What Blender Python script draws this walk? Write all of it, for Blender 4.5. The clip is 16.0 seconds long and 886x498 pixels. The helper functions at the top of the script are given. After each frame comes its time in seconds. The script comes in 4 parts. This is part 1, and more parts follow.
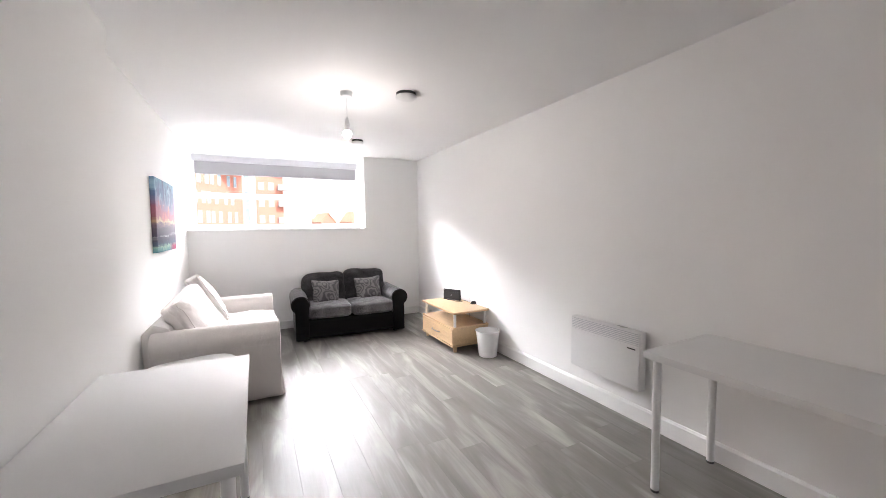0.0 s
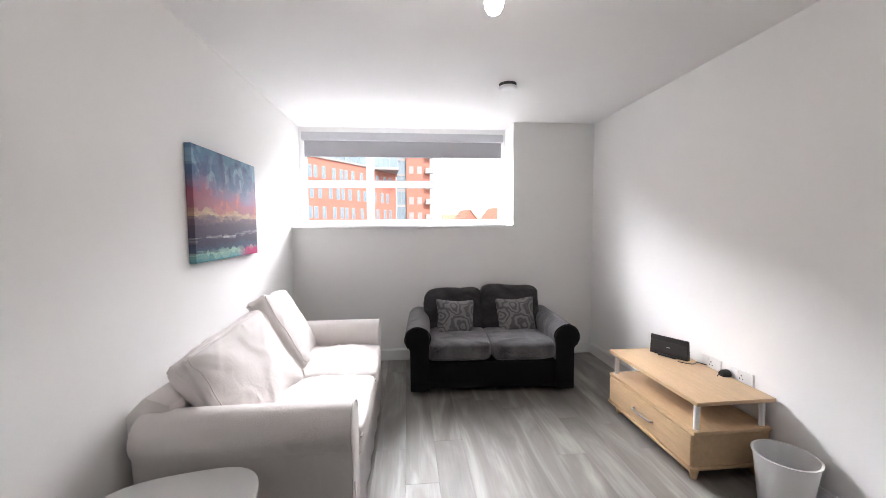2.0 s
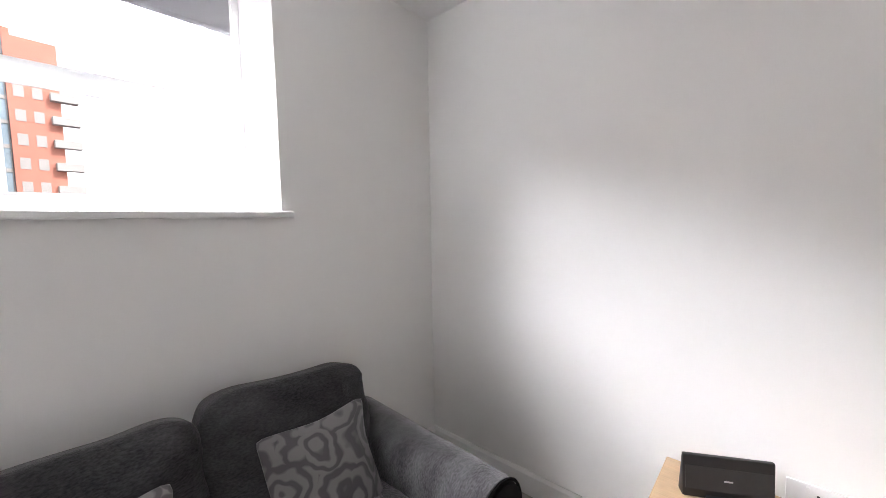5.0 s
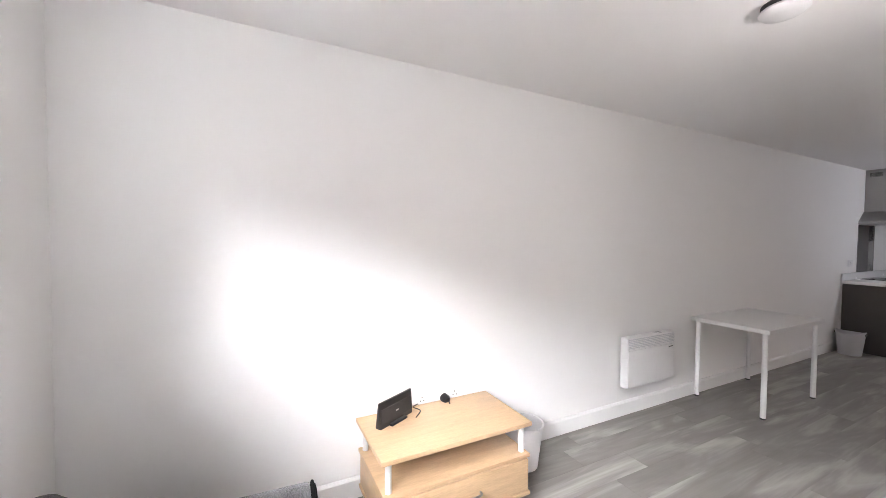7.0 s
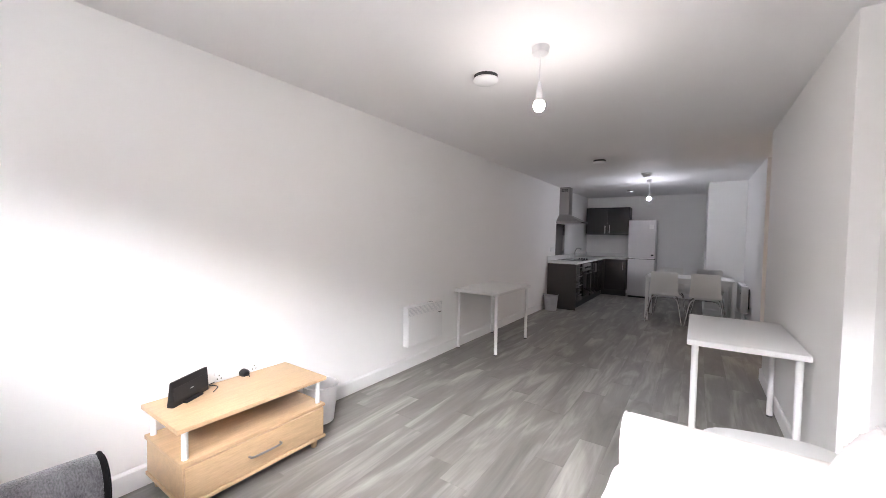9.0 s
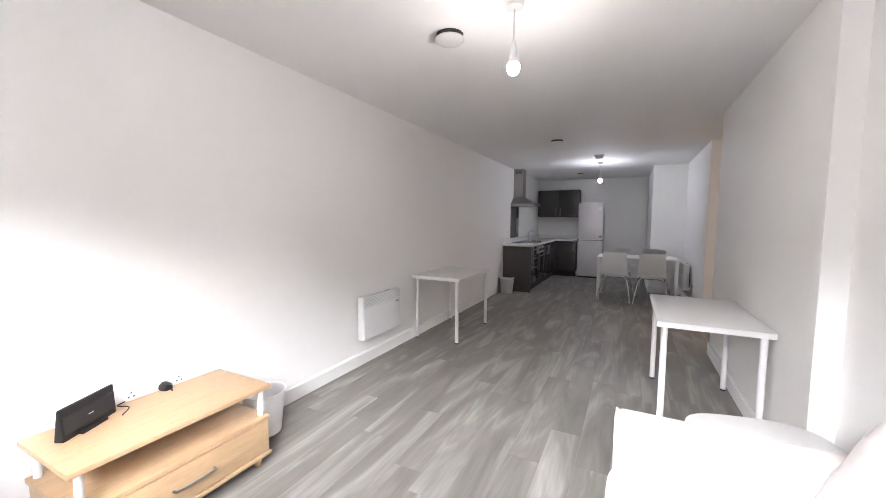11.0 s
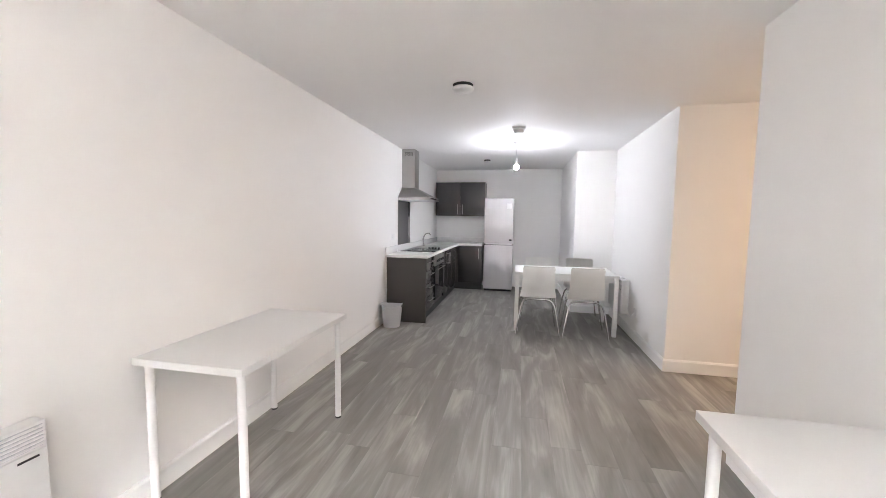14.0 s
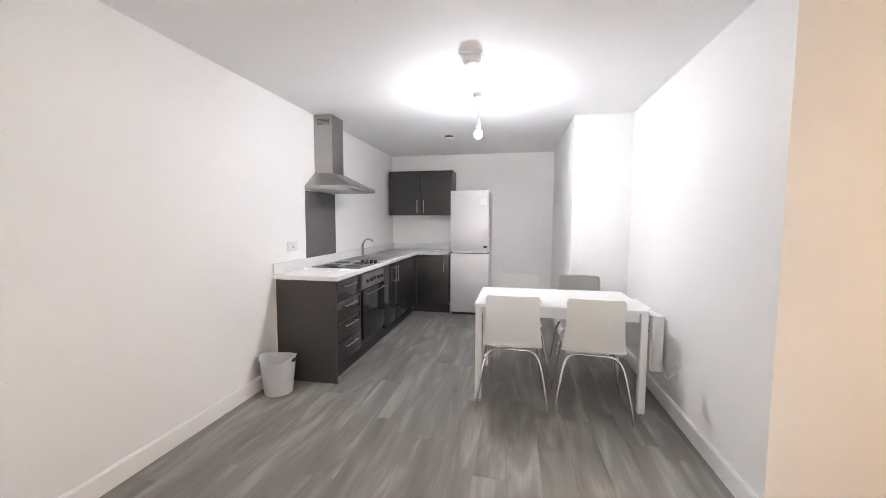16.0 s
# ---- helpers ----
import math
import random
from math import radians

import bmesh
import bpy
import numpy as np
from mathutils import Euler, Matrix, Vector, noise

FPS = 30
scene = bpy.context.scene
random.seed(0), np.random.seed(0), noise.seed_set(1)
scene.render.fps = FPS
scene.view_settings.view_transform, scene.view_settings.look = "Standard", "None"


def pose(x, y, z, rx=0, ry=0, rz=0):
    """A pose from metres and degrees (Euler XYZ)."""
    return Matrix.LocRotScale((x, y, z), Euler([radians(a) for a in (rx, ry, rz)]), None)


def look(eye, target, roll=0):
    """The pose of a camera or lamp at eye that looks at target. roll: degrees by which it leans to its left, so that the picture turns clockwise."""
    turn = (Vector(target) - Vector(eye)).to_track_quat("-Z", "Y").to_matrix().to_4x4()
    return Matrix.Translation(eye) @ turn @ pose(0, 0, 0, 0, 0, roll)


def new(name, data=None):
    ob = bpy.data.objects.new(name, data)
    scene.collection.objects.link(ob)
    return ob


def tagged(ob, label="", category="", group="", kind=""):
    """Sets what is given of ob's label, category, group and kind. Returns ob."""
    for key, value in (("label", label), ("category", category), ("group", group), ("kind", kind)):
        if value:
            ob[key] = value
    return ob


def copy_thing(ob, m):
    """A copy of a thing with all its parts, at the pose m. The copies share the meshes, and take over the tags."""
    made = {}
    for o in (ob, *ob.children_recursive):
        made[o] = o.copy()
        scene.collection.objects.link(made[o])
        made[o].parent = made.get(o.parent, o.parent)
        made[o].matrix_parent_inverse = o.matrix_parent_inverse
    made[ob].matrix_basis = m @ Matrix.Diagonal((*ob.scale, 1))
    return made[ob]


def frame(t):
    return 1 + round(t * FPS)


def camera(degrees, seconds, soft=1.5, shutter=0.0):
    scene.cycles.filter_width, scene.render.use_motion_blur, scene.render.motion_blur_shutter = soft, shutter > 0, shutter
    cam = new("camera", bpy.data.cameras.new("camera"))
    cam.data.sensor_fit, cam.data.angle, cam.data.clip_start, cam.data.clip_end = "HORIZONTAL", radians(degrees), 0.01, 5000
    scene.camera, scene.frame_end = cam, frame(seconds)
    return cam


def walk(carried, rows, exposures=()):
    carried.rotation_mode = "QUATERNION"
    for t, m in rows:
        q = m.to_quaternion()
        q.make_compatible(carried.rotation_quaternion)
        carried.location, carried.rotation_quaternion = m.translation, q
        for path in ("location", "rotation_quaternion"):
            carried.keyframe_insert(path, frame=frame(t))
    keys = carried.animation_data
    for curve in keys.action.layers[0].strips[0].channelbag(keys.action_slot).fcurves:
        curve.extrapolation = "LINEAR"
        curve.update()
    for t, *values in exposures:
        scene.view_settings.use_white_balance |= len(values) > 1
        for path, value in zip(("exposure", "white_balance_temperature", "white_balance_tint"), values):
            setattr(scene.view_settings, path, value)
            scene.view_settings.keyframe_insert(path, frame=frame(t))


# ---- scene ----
cam = camera(100.0, 16.0, soft=0.8)
PATH = [
    (0, (-2.331, -5.495, 1.366), (-1.432, -3.712, 1.249), -0.7),
    (0.5, (-2.192, -5.146, 1.364), (-1.498, -3.274, 1.244), -0.8),
    (1, (-2.09, -4.715, 1.37), (-1.587, -2.782, 1.252), -0.7),
    (1.5, (-2.013, -4.255, 1.398), (-1.669, -2.289, 1.273), -0.4),
    (2, (-1.953, -3.777, 1.375), (-1.763, -1.79, 1.248), -0.4),
    (2.5, (-1.879, -3.317, 1.367), (-1.758, -1.324, 1.243), -0.3),
    (3, (-1.802, -2.879, 1.382), (-1.706, -0.885, 1.263), -0.5),
    (3.5, (-1.751, -2.474, 1.385), (-1.653, -0.479, 1.272), -0.6),
    (4, (-1.615, -2.122, 1.343), (-1.214, -0.165, 1.238), -1.0),
    (4.5, (-1.554, -1.794, 1.328), (-0.557, -0.064, 1.217), -1.1),
    (4.7, (-1.54, -1.662, 1.327), (-0.337, -0.07, 1.195), -1.1),
    (6.8, (-1.901, -0.739, 1.449), (-0.052, -1.499, 1.371), 0.7),
    (7, (-2.004, -0.722, 1.432), (-0.22, -1.624, 1.37), 0.5),
    (7.5, (-2.189, -0.67, 1.407), (-0.605, -1.889, 1.34), 1.0),
    (8, (-2.329, -0.602, 1.412), (-0.911, -2.011, 1.343), 1.0),
    (8.5, (-2.375, -0.543, 1.386), (-1.106, -2.087, 1.316), 1.1),
    (9, (-2.413, -0.502, 1.368), (-1.286, -2.153, 1.296), 1.0),
    (9.2, (-2.423, -0.495, 1.361), (-1.34, -2.175, 1.286), 0.9),
    (11.3, (-2.107, -0.775, 1.352), (-1.279, -2.589, 1.189), 0.6),
    (11.5, (-2.036, -0.848, 1.356), (-1.267, -2.688, 1.196), 0.8),
    (12, (-1.945, -1.176, 1.361), (-1.268, -3.051, 1.197), 0.7),
    (12.5, (-1.892, -1.557, 1.386), (-1.263, -3.448, 1.222), 0.6),
    (13, (-1.817, -1.963, 1.387), (-1.272, -3.88, 1.225), 0.6),
    (13.5, (-1.764, -2.437, 1.405), (-1.328, -4.382, 1.236), 0.6),
    (14, (-1.748, -2.938, 1.39), (-1.349, -4.892, 1.229), 0.8),
    (14.5, (-1.724, -3.441, 1.416), (-1.353, -5.399, 1.248), 0.6),
    (15, (-1.787, -3.955, 1.426), (-1.417, -5.913, 1.257), 0.5),
    (15.5, (-1.877, -4.41, 1.395), (-1.503, -6.369, 1.235), 0.4),
    (16, (-2.003, -4.857, 1.36), (-1.622, -6.815, 1.213), 0.2),
]
EXPOSURE = [(0, 2.7, 6500, 16), (1.5, 2.25, 6450, 16), (3, 1.9, 6450, 16), (4.7, 1.95, 6450, 16), (7, 2.6, 6450, 17), (9, 2.55, 6450, 17), (11.5, 2.8, 6450, 16),
            (12.5, 3.15, 6500, 16), (14.5, 3.9, 6600, 14), (16, 3.95, 6700, 14)]
walk(cam, [(t, look(eye, target, roll)) for t, eye, target, roll in PATH], EXPOSURE)

# ---- light ----
world = bpy.data.worlds.new("world")
scene.world = world
world.use_nodes = True
wn = world.node_tree.nodes
sky = wn.new("ShaderNodeTexSky")
sky.sky_type, sky.sun_disc, sky.sun_elevation, sky.sun_rotation = "NISHITA", False, radians(42), radians(155)
sky.dust_density, sky.air_density = 5.0, 1.0
haze = wn.new("ShaderNodeMixRGB")
haze.inputs[0].default_value, haze.inputs[2].default_value = 0.75, (8.0, 8.0, 8.1, 1)
world.node_tree.links.new(sky.outputs[0], haze.inputs[1])
world.node_tree.links.new(haze.outputs[0], wn["Background"].inputs["Color"])
wn["Background"].inputs["Strength"].default_value = 0.1

sun = new("sun", bpy.data.lights.new("sun", "SUN"))
sun.data.energy, sun.data.angle, sun.data.color = 1.4, radians(12), (1, 0.96, 0.9)
sun.matrix_world = look((20, -40, 40), (0, 0, 0))


def area(name, eye, target, w, h, power, colour):
    ob = new(name, bpy.data.lights.new(name, "AREA"))
    ob.data.shape, ob.data.size, ob.data.size_y = "RECTANGLE", w, h
    ob.data.energy, ob.data.color = power, colour
    ob.matrix_world = look(eye, target)
    return ob


# added area lamp high outside the window, standing in for the sky's light
area("window_daylight", (-3.3, 4.9, 5.25), (-1.7, 0.2, 1.75), 11.0, 3.0, 1130, (0.96, 0.98, 1.0))
area("hall_ceiling_light", (-5.3, -6.0, 2.40), (-5.3, -6.0, 0), 0.3, 0.3, 2.6, (1.0, 0.68, 0.42))

# ---- materials ----


def material(name):
    m = bpy.data.materials.new(name)
    m.use_nodes = True
    return m, m.node_tree.nodes, m.node_tree.links, m.node_tree.nodes["Principled BSDF"]


def surface(name, colour, rough=0.5, metal=0.0, vary=0.08, scale=3.0, grain=60.0, bump=0.05, stretch=(1, 1, 1), spec=0.5, sheen=0.0, per=0.0, coat=0.0, crease=0.0):
    """A painted, woven or moulded surface: broad tone drift, fine grain in colour, gloss and relief."""
    m, n, l, b = material(name)
    tc = n.new("ShaderNodeTexCoord")
    mp = n.new("ShaderNodeMapping")
    mp.inputs["Scale"].default_value = stretch
    l.new(tc.outputs["Object"], mp.inputs[0])
    big, fine = n.new("ShaderNodeTexNoise"), n.new("ShaderNodeTexNoise")
    big.inputs["Scale"].default_value, big.inputs["Detail"].default_value = scale, 4
    fine.inputs["Scale"].default_value, fine.inputs["Detail"].default_value = grain, 6
    l.new(mp.outputs[0], big.inputs["Vector"])
    l.new(mp.outputs[0], fine.inputs["Vector"])
    mix = n.new("ShaderNodeMath")
    mix.operation = "MULTIPLY_ADD"
    mix.inputs[1].default_value = 0.5
    half = n.new("ShaderNodeMath")
    half.operation = "MULTIPLY"
    half.inputs[1].default_value = 0.5
    l.new(fine.outputs[0], half.inputs[0])
    l.new(big.outputs[0], mix.inputs[0])
    l.new(half.outputs[0], mix.inputs[2])
    value = mix.outputs[0]
    if per:
        info = n.new("ShaderNodeObjectInfo")
        add = n.new("ShaderNodeMath")
        add.operation = "MULTIPLY_ADD"
        add.inputs[1].default_value = per
        l.new(info.outputs["Random"], add.inputs[0])
        l.new(value, add.inputs[2])
        value = add.outputs[0]
    ramp = n.new("ShaderNodeMapRange")
    ramp.inputs[1].default_value, ramp.inputs[2].default_value = 0.3, 0.7 + per
    ramp.inputs[3].default_value, ramp.inputs[4].default_value = 1 - vary, 1 + vary
    ramp.clamp = False
    l.new(value, ramp.inputs[0])
    mul = n.new("ShaderNodeVectorMath")
    mul.operation = "SCALE"
    mul.inputs[0].default_value = colour
    l.new(ramp.outputs[0], mul.inputs["Scale"])
    l.new(mul.outputs[0], b.inputs["Base Color"])
    rr = n.new("ShaderNodeMapRange")
    rr.inputs[3].default_value, rr.inputs[4].default_value = max(0.02, rough - 0.08), min(1, rough + 0.08)
    l.new(big.outputs[0], rr.inputs[0])
    l.new(rr.outputs[0], b.inputs["Roughness"])
    b.inputs["Metallic"].default_value = metal
    b.inputs["Specular IOR Level"].default_value = spec
    b.inputs["Sheen Weight"].default_value = sheen
    b.inputs["Coat Weight"].default_value = coat
    b.inputs["Coat Roughness"].default_value = 0.06
    if bump:
        bp = n.new("ShaderNodeBump")
        bp.inputs["Strength"].default_value, bp.inputs["Distance"].default_value = bump, 0.01
        l.new(fine.outputs[0], bp.inputs["Height"])
        l.new(bp.outputs[0], b.inputs["Normal"])
        if crease:
            cr, b2 = n.new("ShaderNodeTexNoise"), n.new("ShaderNodeBump")
            cr.inputs["Scale"].default_value, cr.inputs["Detail"].default_value, cr.inputs["Distortion"].default_value = 6, 3, 2.2
            b2.inputs["Strength"].default_value, b2.inputs["Distance"].default_value = crease, 0.03
            l.new(tc.outputs["Object"], cr.inputs["Vector"])
            l.new(cr.outputs[0], b2.inputs["Height"])
            l.new(b2.outputs[0], bp.inputs["Normal"])
    return m


def glowing(name, colour, strength):
    m, n, l, b = material(name)
    b.inputs["Emission Color"].default_value, b.inputs["Emission Strength"].default_value = (*colour, 1), strength
    return m


WALL = surface("wall_paint", (0.875, 0.87, 0.855), 0.6, vary=0.015, scale=1.2, grain=220, bump=0.04, spec=0.35)
CEIL = surface("ceiling_paint", (0.90, 0.895, 0.89), 0.7, vary=0.012, grain=180, bump=0.04, spec=0.3)
GLOSS = surface("gloss_trim_paint", (0.85, 0.85, 0.84), 0.35, vary=0.02, grain=90, bump=0.03)
PLASTIC = surface("white_plastic", (0.80, 0.80, 0.80), 0.35, vary=0.02, bump=0.01)
PLASTIC_GREY = surface("grey_plastic", (0.55, 0.56, 0.58), 0.45, vary=0.03, bump=0.02)
TABLE_WHITE = surface("white_laminate", (0.79, 0.79, 0.78), 0.38, vary=0.02, grain=140, bump=0.02)
STEEL_WHITE = surface("white_lacquered_steel", (0.80, 0.80, 0.79), 0.3, vary=0.02, bump=0.01)
BEECH = surface("pale_oak_veneer", (0.58, 0.40, 0.235), 0.42, vary=0.14, scale=4, grain=26, bump=0.05, stretch=(9, 1, 9))
PINE_LEG = surface("pale_wood_leg", (0.55, 0.38, 0.25), 0.5, vary=0.12, scale=5, grain=30, stretch=(8, 8, 1))
COTTON = surface("cream_cotton_cover", (0.76, 0.715, 0.69), 0.92, vary=0.05, scale=4, grain=420, bump=0.15, sheen=0.15, spec=0.2, crease=0.12)
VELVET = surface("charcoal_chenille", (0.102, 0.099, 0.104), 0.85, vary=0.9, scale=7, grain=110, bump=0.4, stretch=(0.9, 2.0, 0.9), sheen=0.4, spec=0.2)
# back cushions: the seat chenille in a darker tone, with less sheen
VELVET_BACK = surface("darker_chenille_back", (0.042, 0.040, 0.042), 0.88, vary=0.8, scale=7, grain=110, bump=0.35, stretch=(0.9, 2.0, 0.9), sheen=0.2, spec=0.2)
VELVET_DARK = surface("black_woven_fabric", (0.009, 0.0085, 0.009), 0.9, vary=0.3, scale=6, grain=300, bump=0.3, spec=0.15)
UNIT = surface("anthracite_gloss_board", (0.032, 0.030, 0.030), 0.08, vary=0.05, scale=2, grain=60, bump=0.01, coat=0.5)
UNIT_SIDE = surface("anthracite_end_panel", (0.058, 0.052, 0.049), 0.4, vary=0.05, bump=0.02)
PLINTH = surface("dark_plinth_board", (0.03, 0.03, 0.03), 0.5)
WORKTOP = surface("white_worktop", (0.80, 0.80, 0.79), 0.25, vary=0.03, grain=150, bump=0.02)
STEEL = surface("brushed_steel", (0.38, 0.37, 0.36), 0.32, metal=1.0, vary=0.06, grain=60, bump=0.04, stretch=(1, 12, 1))
CHROME = surface("chrome", (0.70, 0.70, 0.71), 0.12, metal=1.0, vary=0.02, bump=0)
FRIDGE = surface("silver_fridge_steel", (0.64, 0.63, 0.64), 0.46, metal=0.55, vary=0.04, grain=80, bump=0.02, stretch=(10, 10, 1))
BLACK_GLASS = surface("black_glass", (0.012, 0.012, 0.013), 0.07, vary=0.05, bump=0)
BLACK = surface("black_plastic", (0.018, 0.018, 0.02), 0.4, vary=0.1, bump=0.02)
BLACK_MATT = surface("black_matt_plastic", (0.03, 0.03, 0.033), 0.6, vary=0.1)
GLASS_GREY = surface("grey_splash_glass", (0.16, 0.155, 0.155), 0.12, vary=0.04, bump=0)
BLIND = surface("grey_blind_fabric", (0.40, 0.40, 0.42), 0.85, vary=0.03, grain=300, bump=0.1)
CHAIR = surface("ivory_chair_shell", (0.86, 0.845, 0.81), 0.4, vary=0.02, bump=0.01)
BRICK = surface("red_brick_facade", (0.45, 0.20, 0.15), 0.9, vary=0.15, scale=0.6, grain=9, bump=0.3)
BLUE_GLASS = surface("blue_curtain_glass", (0.24, 0.33, 0.39), 0.15, vary=0.25, scale=0.5, grain=3, bump=0)
CONCRETE = surface("pale_concrete", (0.36, 0.36, 0.35), 0.85, vary=0.1, scale=0.3)
ASPHALT = surface("asphalt", (0.06, 0.06, 0.06), 0.9, vary=0.2, scale=0.2)
ROOF_TILE = surface("clay_roof_tile", (0.40, 0.24, 0.16), 0.9, vary=0.15, scale=2)
BULB_COOL = glowing("cool_bulb_glass", (0.88, 0.92, 1.0), 100)
BULB_WHITE = glowing("white_bulb_glass", (1.0, 0.95, 0.89), 58)


def glass_material():
    m, n, l, b = material("window_glass")
    b.inputs["Transmission Weight"].default_value = 1.0
    b.inputs["Roughness"].default_value = 0.0
    b.inputs["IOR"].default_value = 1.02
    return m


GLASS = glass_material()


def plank_material():
    m, n, l, b = material("grey_oak_vinyl")
    info, geo = n.new("ShaderNodeObjectInfo"), n.new("ShaderNodeTexCoord")
    shift = n.new("ShaderNodeVectorMath")
    shift.operation = "MULTIPLY_ADD"
    shift.inputs[1].default_value = (37, 91, 0)
    cx = n.new("ShaderNodeCombineXYZ")
    for k in range(2):
        l.new(info.outputs["Random"], cx.inputs[k])
    l.new(cx.outputs[0], shift.inputs[0])
    l.new(geo.outputs["Object"], shift.inputs[2])
    def streak(sx, sy, detail, distort):
        mp, t = n.new("ShaderNodeMapping"), n.new("ShaderNodeTexNoise")
        mp.inputs["Scale"].default_value = (sx, sy, 1)
        t.inputs["Scale"].default_value, t.inputs["Detail"].default_value, t.inputs["Distortion"].default_value = 1, detail, distort
        l.new(shift.outputs[0], mp.inputs[0])
        l.new(mp.outputs[0], t.inputs["Vector"])
        return t.outputs[0]
    broad, fine = streak(6, 1.0, 3, 1.2), streak(60, 3.0, 5, 0.5)
    a = n.new("ShaderNodeMath")
    a.operation = "MULTIPLY_ADD"
    a.inputs[1].default_value = 0.80
    s = n.new("ShaderNodeMath")
    s.operation = "MULTIPLY"
    s.inputs[1].default_value = 0.20
    l.new(fine, s.inputs[0])
    l.new(broad, a.inputs[0])
    l.new(s.outputs[0], a.inputs[2])
    p = n.new("ShaderNodeMath")
    p.operation = "MULTIPLY_ADD"
    p.inputs[1].default_value = 0.07
    l.new(info.outputs["Random"], p.inputs[0])
    l.new(a.outputs[0], p.inputs[2])
    r = n.new("ShaderNodeValToRGB")
    e = r.color_ramp.elements
    e[0].position, e[0].color = 0.25, (0.130, 0.122, 0.110, 1)
    e[1].position, e[1].color = 0.80, (0.44, 0.42, 0.39, 1)
    mid = e.new(0.54)
    mid.color = (0.23, 0.218, 0.199, 1)
    l.new(p.outputs[0], r.inputs[0])
    l.new(r.outputs[0], b.inputs["Base Color"])
    rr = n.new("ShaderNodeMapRange")
    rr.inputs[3].default_value, rr.inputs[4].default_value = 0.40, 0.54
    l.new(fine, rr.inputs[0])
    l.new(rr.outputs[0], b.inputs["Roughness"])
    bp = n.new("ShaderNodeBump")
    bp.inputs["Strength"].default_value, bp.inputs["Distance"].default_value = 0.12, 0.004
    l.new(fine, bp.inputs["Height"])
    l.new(bp.outputs[0], b.inputs["Normal"])
    return m


PLANK = plank_material()


def painting_material():
    """An abstract sea and sky in broad dabs: blue above with navy clouds, a red and pink glow, a dark shore, a turquoise and magenta edge. Local y runs along the canvas, z up."""
    m, n, l, b = material("painted_canvas")
    tc = n.new("ShaderNodeTexCoord")

    def sample(vector, scale, detail, distort):
        mp, t = n.new("ShaderNodeMapping"), n.new("ShaderNodeTexNoise")
        mp.inputs["Scale"].default_value = scale
        t.inputs["Scale"].default_value, t.inputs["Detail"].default_value, t.inputs["Distortion"].default_value = 1, detail, distort
        l.new(vector, mp.inputs[0])
        l.new(mp.outputs[0], t.inputs["Vector"])
        return t

    def vector_node(op, x, y, z=None):
        k = n.new("ShaderNodeVectorMath")
        k.operation = op
        for i, v in enumerate((x, y, z)):
            if v is None:
                continue
            if isinstance(v, tuple):
                k.inputs[i].default_value = v
            else:
                l.new(v, k.inputs[i])
        return k.outputs[0]

    def math_node(op, x, y, z=None, clamp=False):
        k = n.new("ShaderNodeMath")
        k.operation, k.use_clamp = op, clamp
        for i, v in enumerate((x, y, z)):
            if v is None:
                continue
            if isinstance(v, (int, float)):
                k.inputs[i].default_value = v
            else:
                l.new(v, k.inputs[i])
        return k.outputs[0]

    def blend(fac, under, colour):
        k = n.new("ShaderNodeMixRGB")
        l.new(fac, k.inputs[0])
        l.new(under, k.inputs[1])
        k.inputs[2].default_value = (*colour, 1)
        return k.outputs[0]

    # each dab of paint takes the tone of its own middle
    wobble = sample(tc.outputs["Object"], (1, 14, 10), 3, 0.5)
    bent = vector_node("MULTIPLY_ADD", wobble.outputs[1], (0, 0.05, 0.05), tc.outputs["Object"])
    cells = n.new("ShaderNodeTexVoronoi")
    cells.inputs["Scale"].default_value = 1
    l.new(vector_node("MULTIPLY", bent, (0.0, 22.0, 30.0)), cells.inputs["Vector"])
    dab = vector_node("MULTIPLY", cells.outputs["Position"], (0.0, 0.6 / 22, 0.6 / 30))
    at = vector_node("MULTIPLY_ADD", tc.outputs["Object"], (0.0, 0.4, 0.4), dab)
    sep = n.new("ShaderNodeSeparateXYZ")
    l.new(at, sep.inputs[0])
    along, up = math_node("MULTIPLY", sep.outputs["Y"], 1 / 0.79), math_node("MULTIPLY_ADD", sep.outputs["Z"], 1 / 0.62, -0.045)
    broad, blot = sample(at, (1, 5, 4), 2, 0.6).outputs[0], sample(at, (1, 8, 6), 3, 1.2).outputs[0]
    brush, streak = sample(tc.outputs["Object"], (1, 60, 24), 4, 0.8).outputs[0], sample(tc.outputs["Object"], (1, 4, 42), 3, 0.4).outputs[0]
    amp = math_node("MULTIPLY_ADD", math_node("SUBTRACT", up, 0.36, clamp=True), 1.3, 0.05)
    h = math_node("MULTIPLY_ADD", math_node("SUBTRACT", broad, 0.5), amp, up)
    h = math_node("MULTIPLY_ADD", math_node("SUBTRACT", streak, 0.5), 0.07, h)
    r = n.new("ShaderNodeValToRGB")
    stops = [(0.0, (0.10, 0.30, 0.34)), (0.045, (0.36, 0.55, 0.45)), (0.08, (0.06, 0.10, 0.16)), (0.15, (0.055, 0.05, 0.09)), (0.30, (0.085, 0.06, 0.09)), (0.36, (0.17, 0.10, 0.13)),
             (0.405, (0.50, 0.34, 0.20)), (0.44, (0.30, 0.11, 0.13)), (0.54, (0.34, 0.10, 0.15)), (0.64, (0.20, 0.16, 0.27)), (0.76, (0.09, 0.14, 0.27)), (1.0, (0.11, 0.30, 0.43))]
    e = r.color_ramp.elements
    e[0].position, e[0].color = stops[0][0], (*stops[0][1], 1)
    e[1].position, e[1].color = stops[-1][0], (*stops[-1][1], 1)
    for q, c in stops[1:-1]:
        k = e.new(q)
        k.color = (*c, 1)
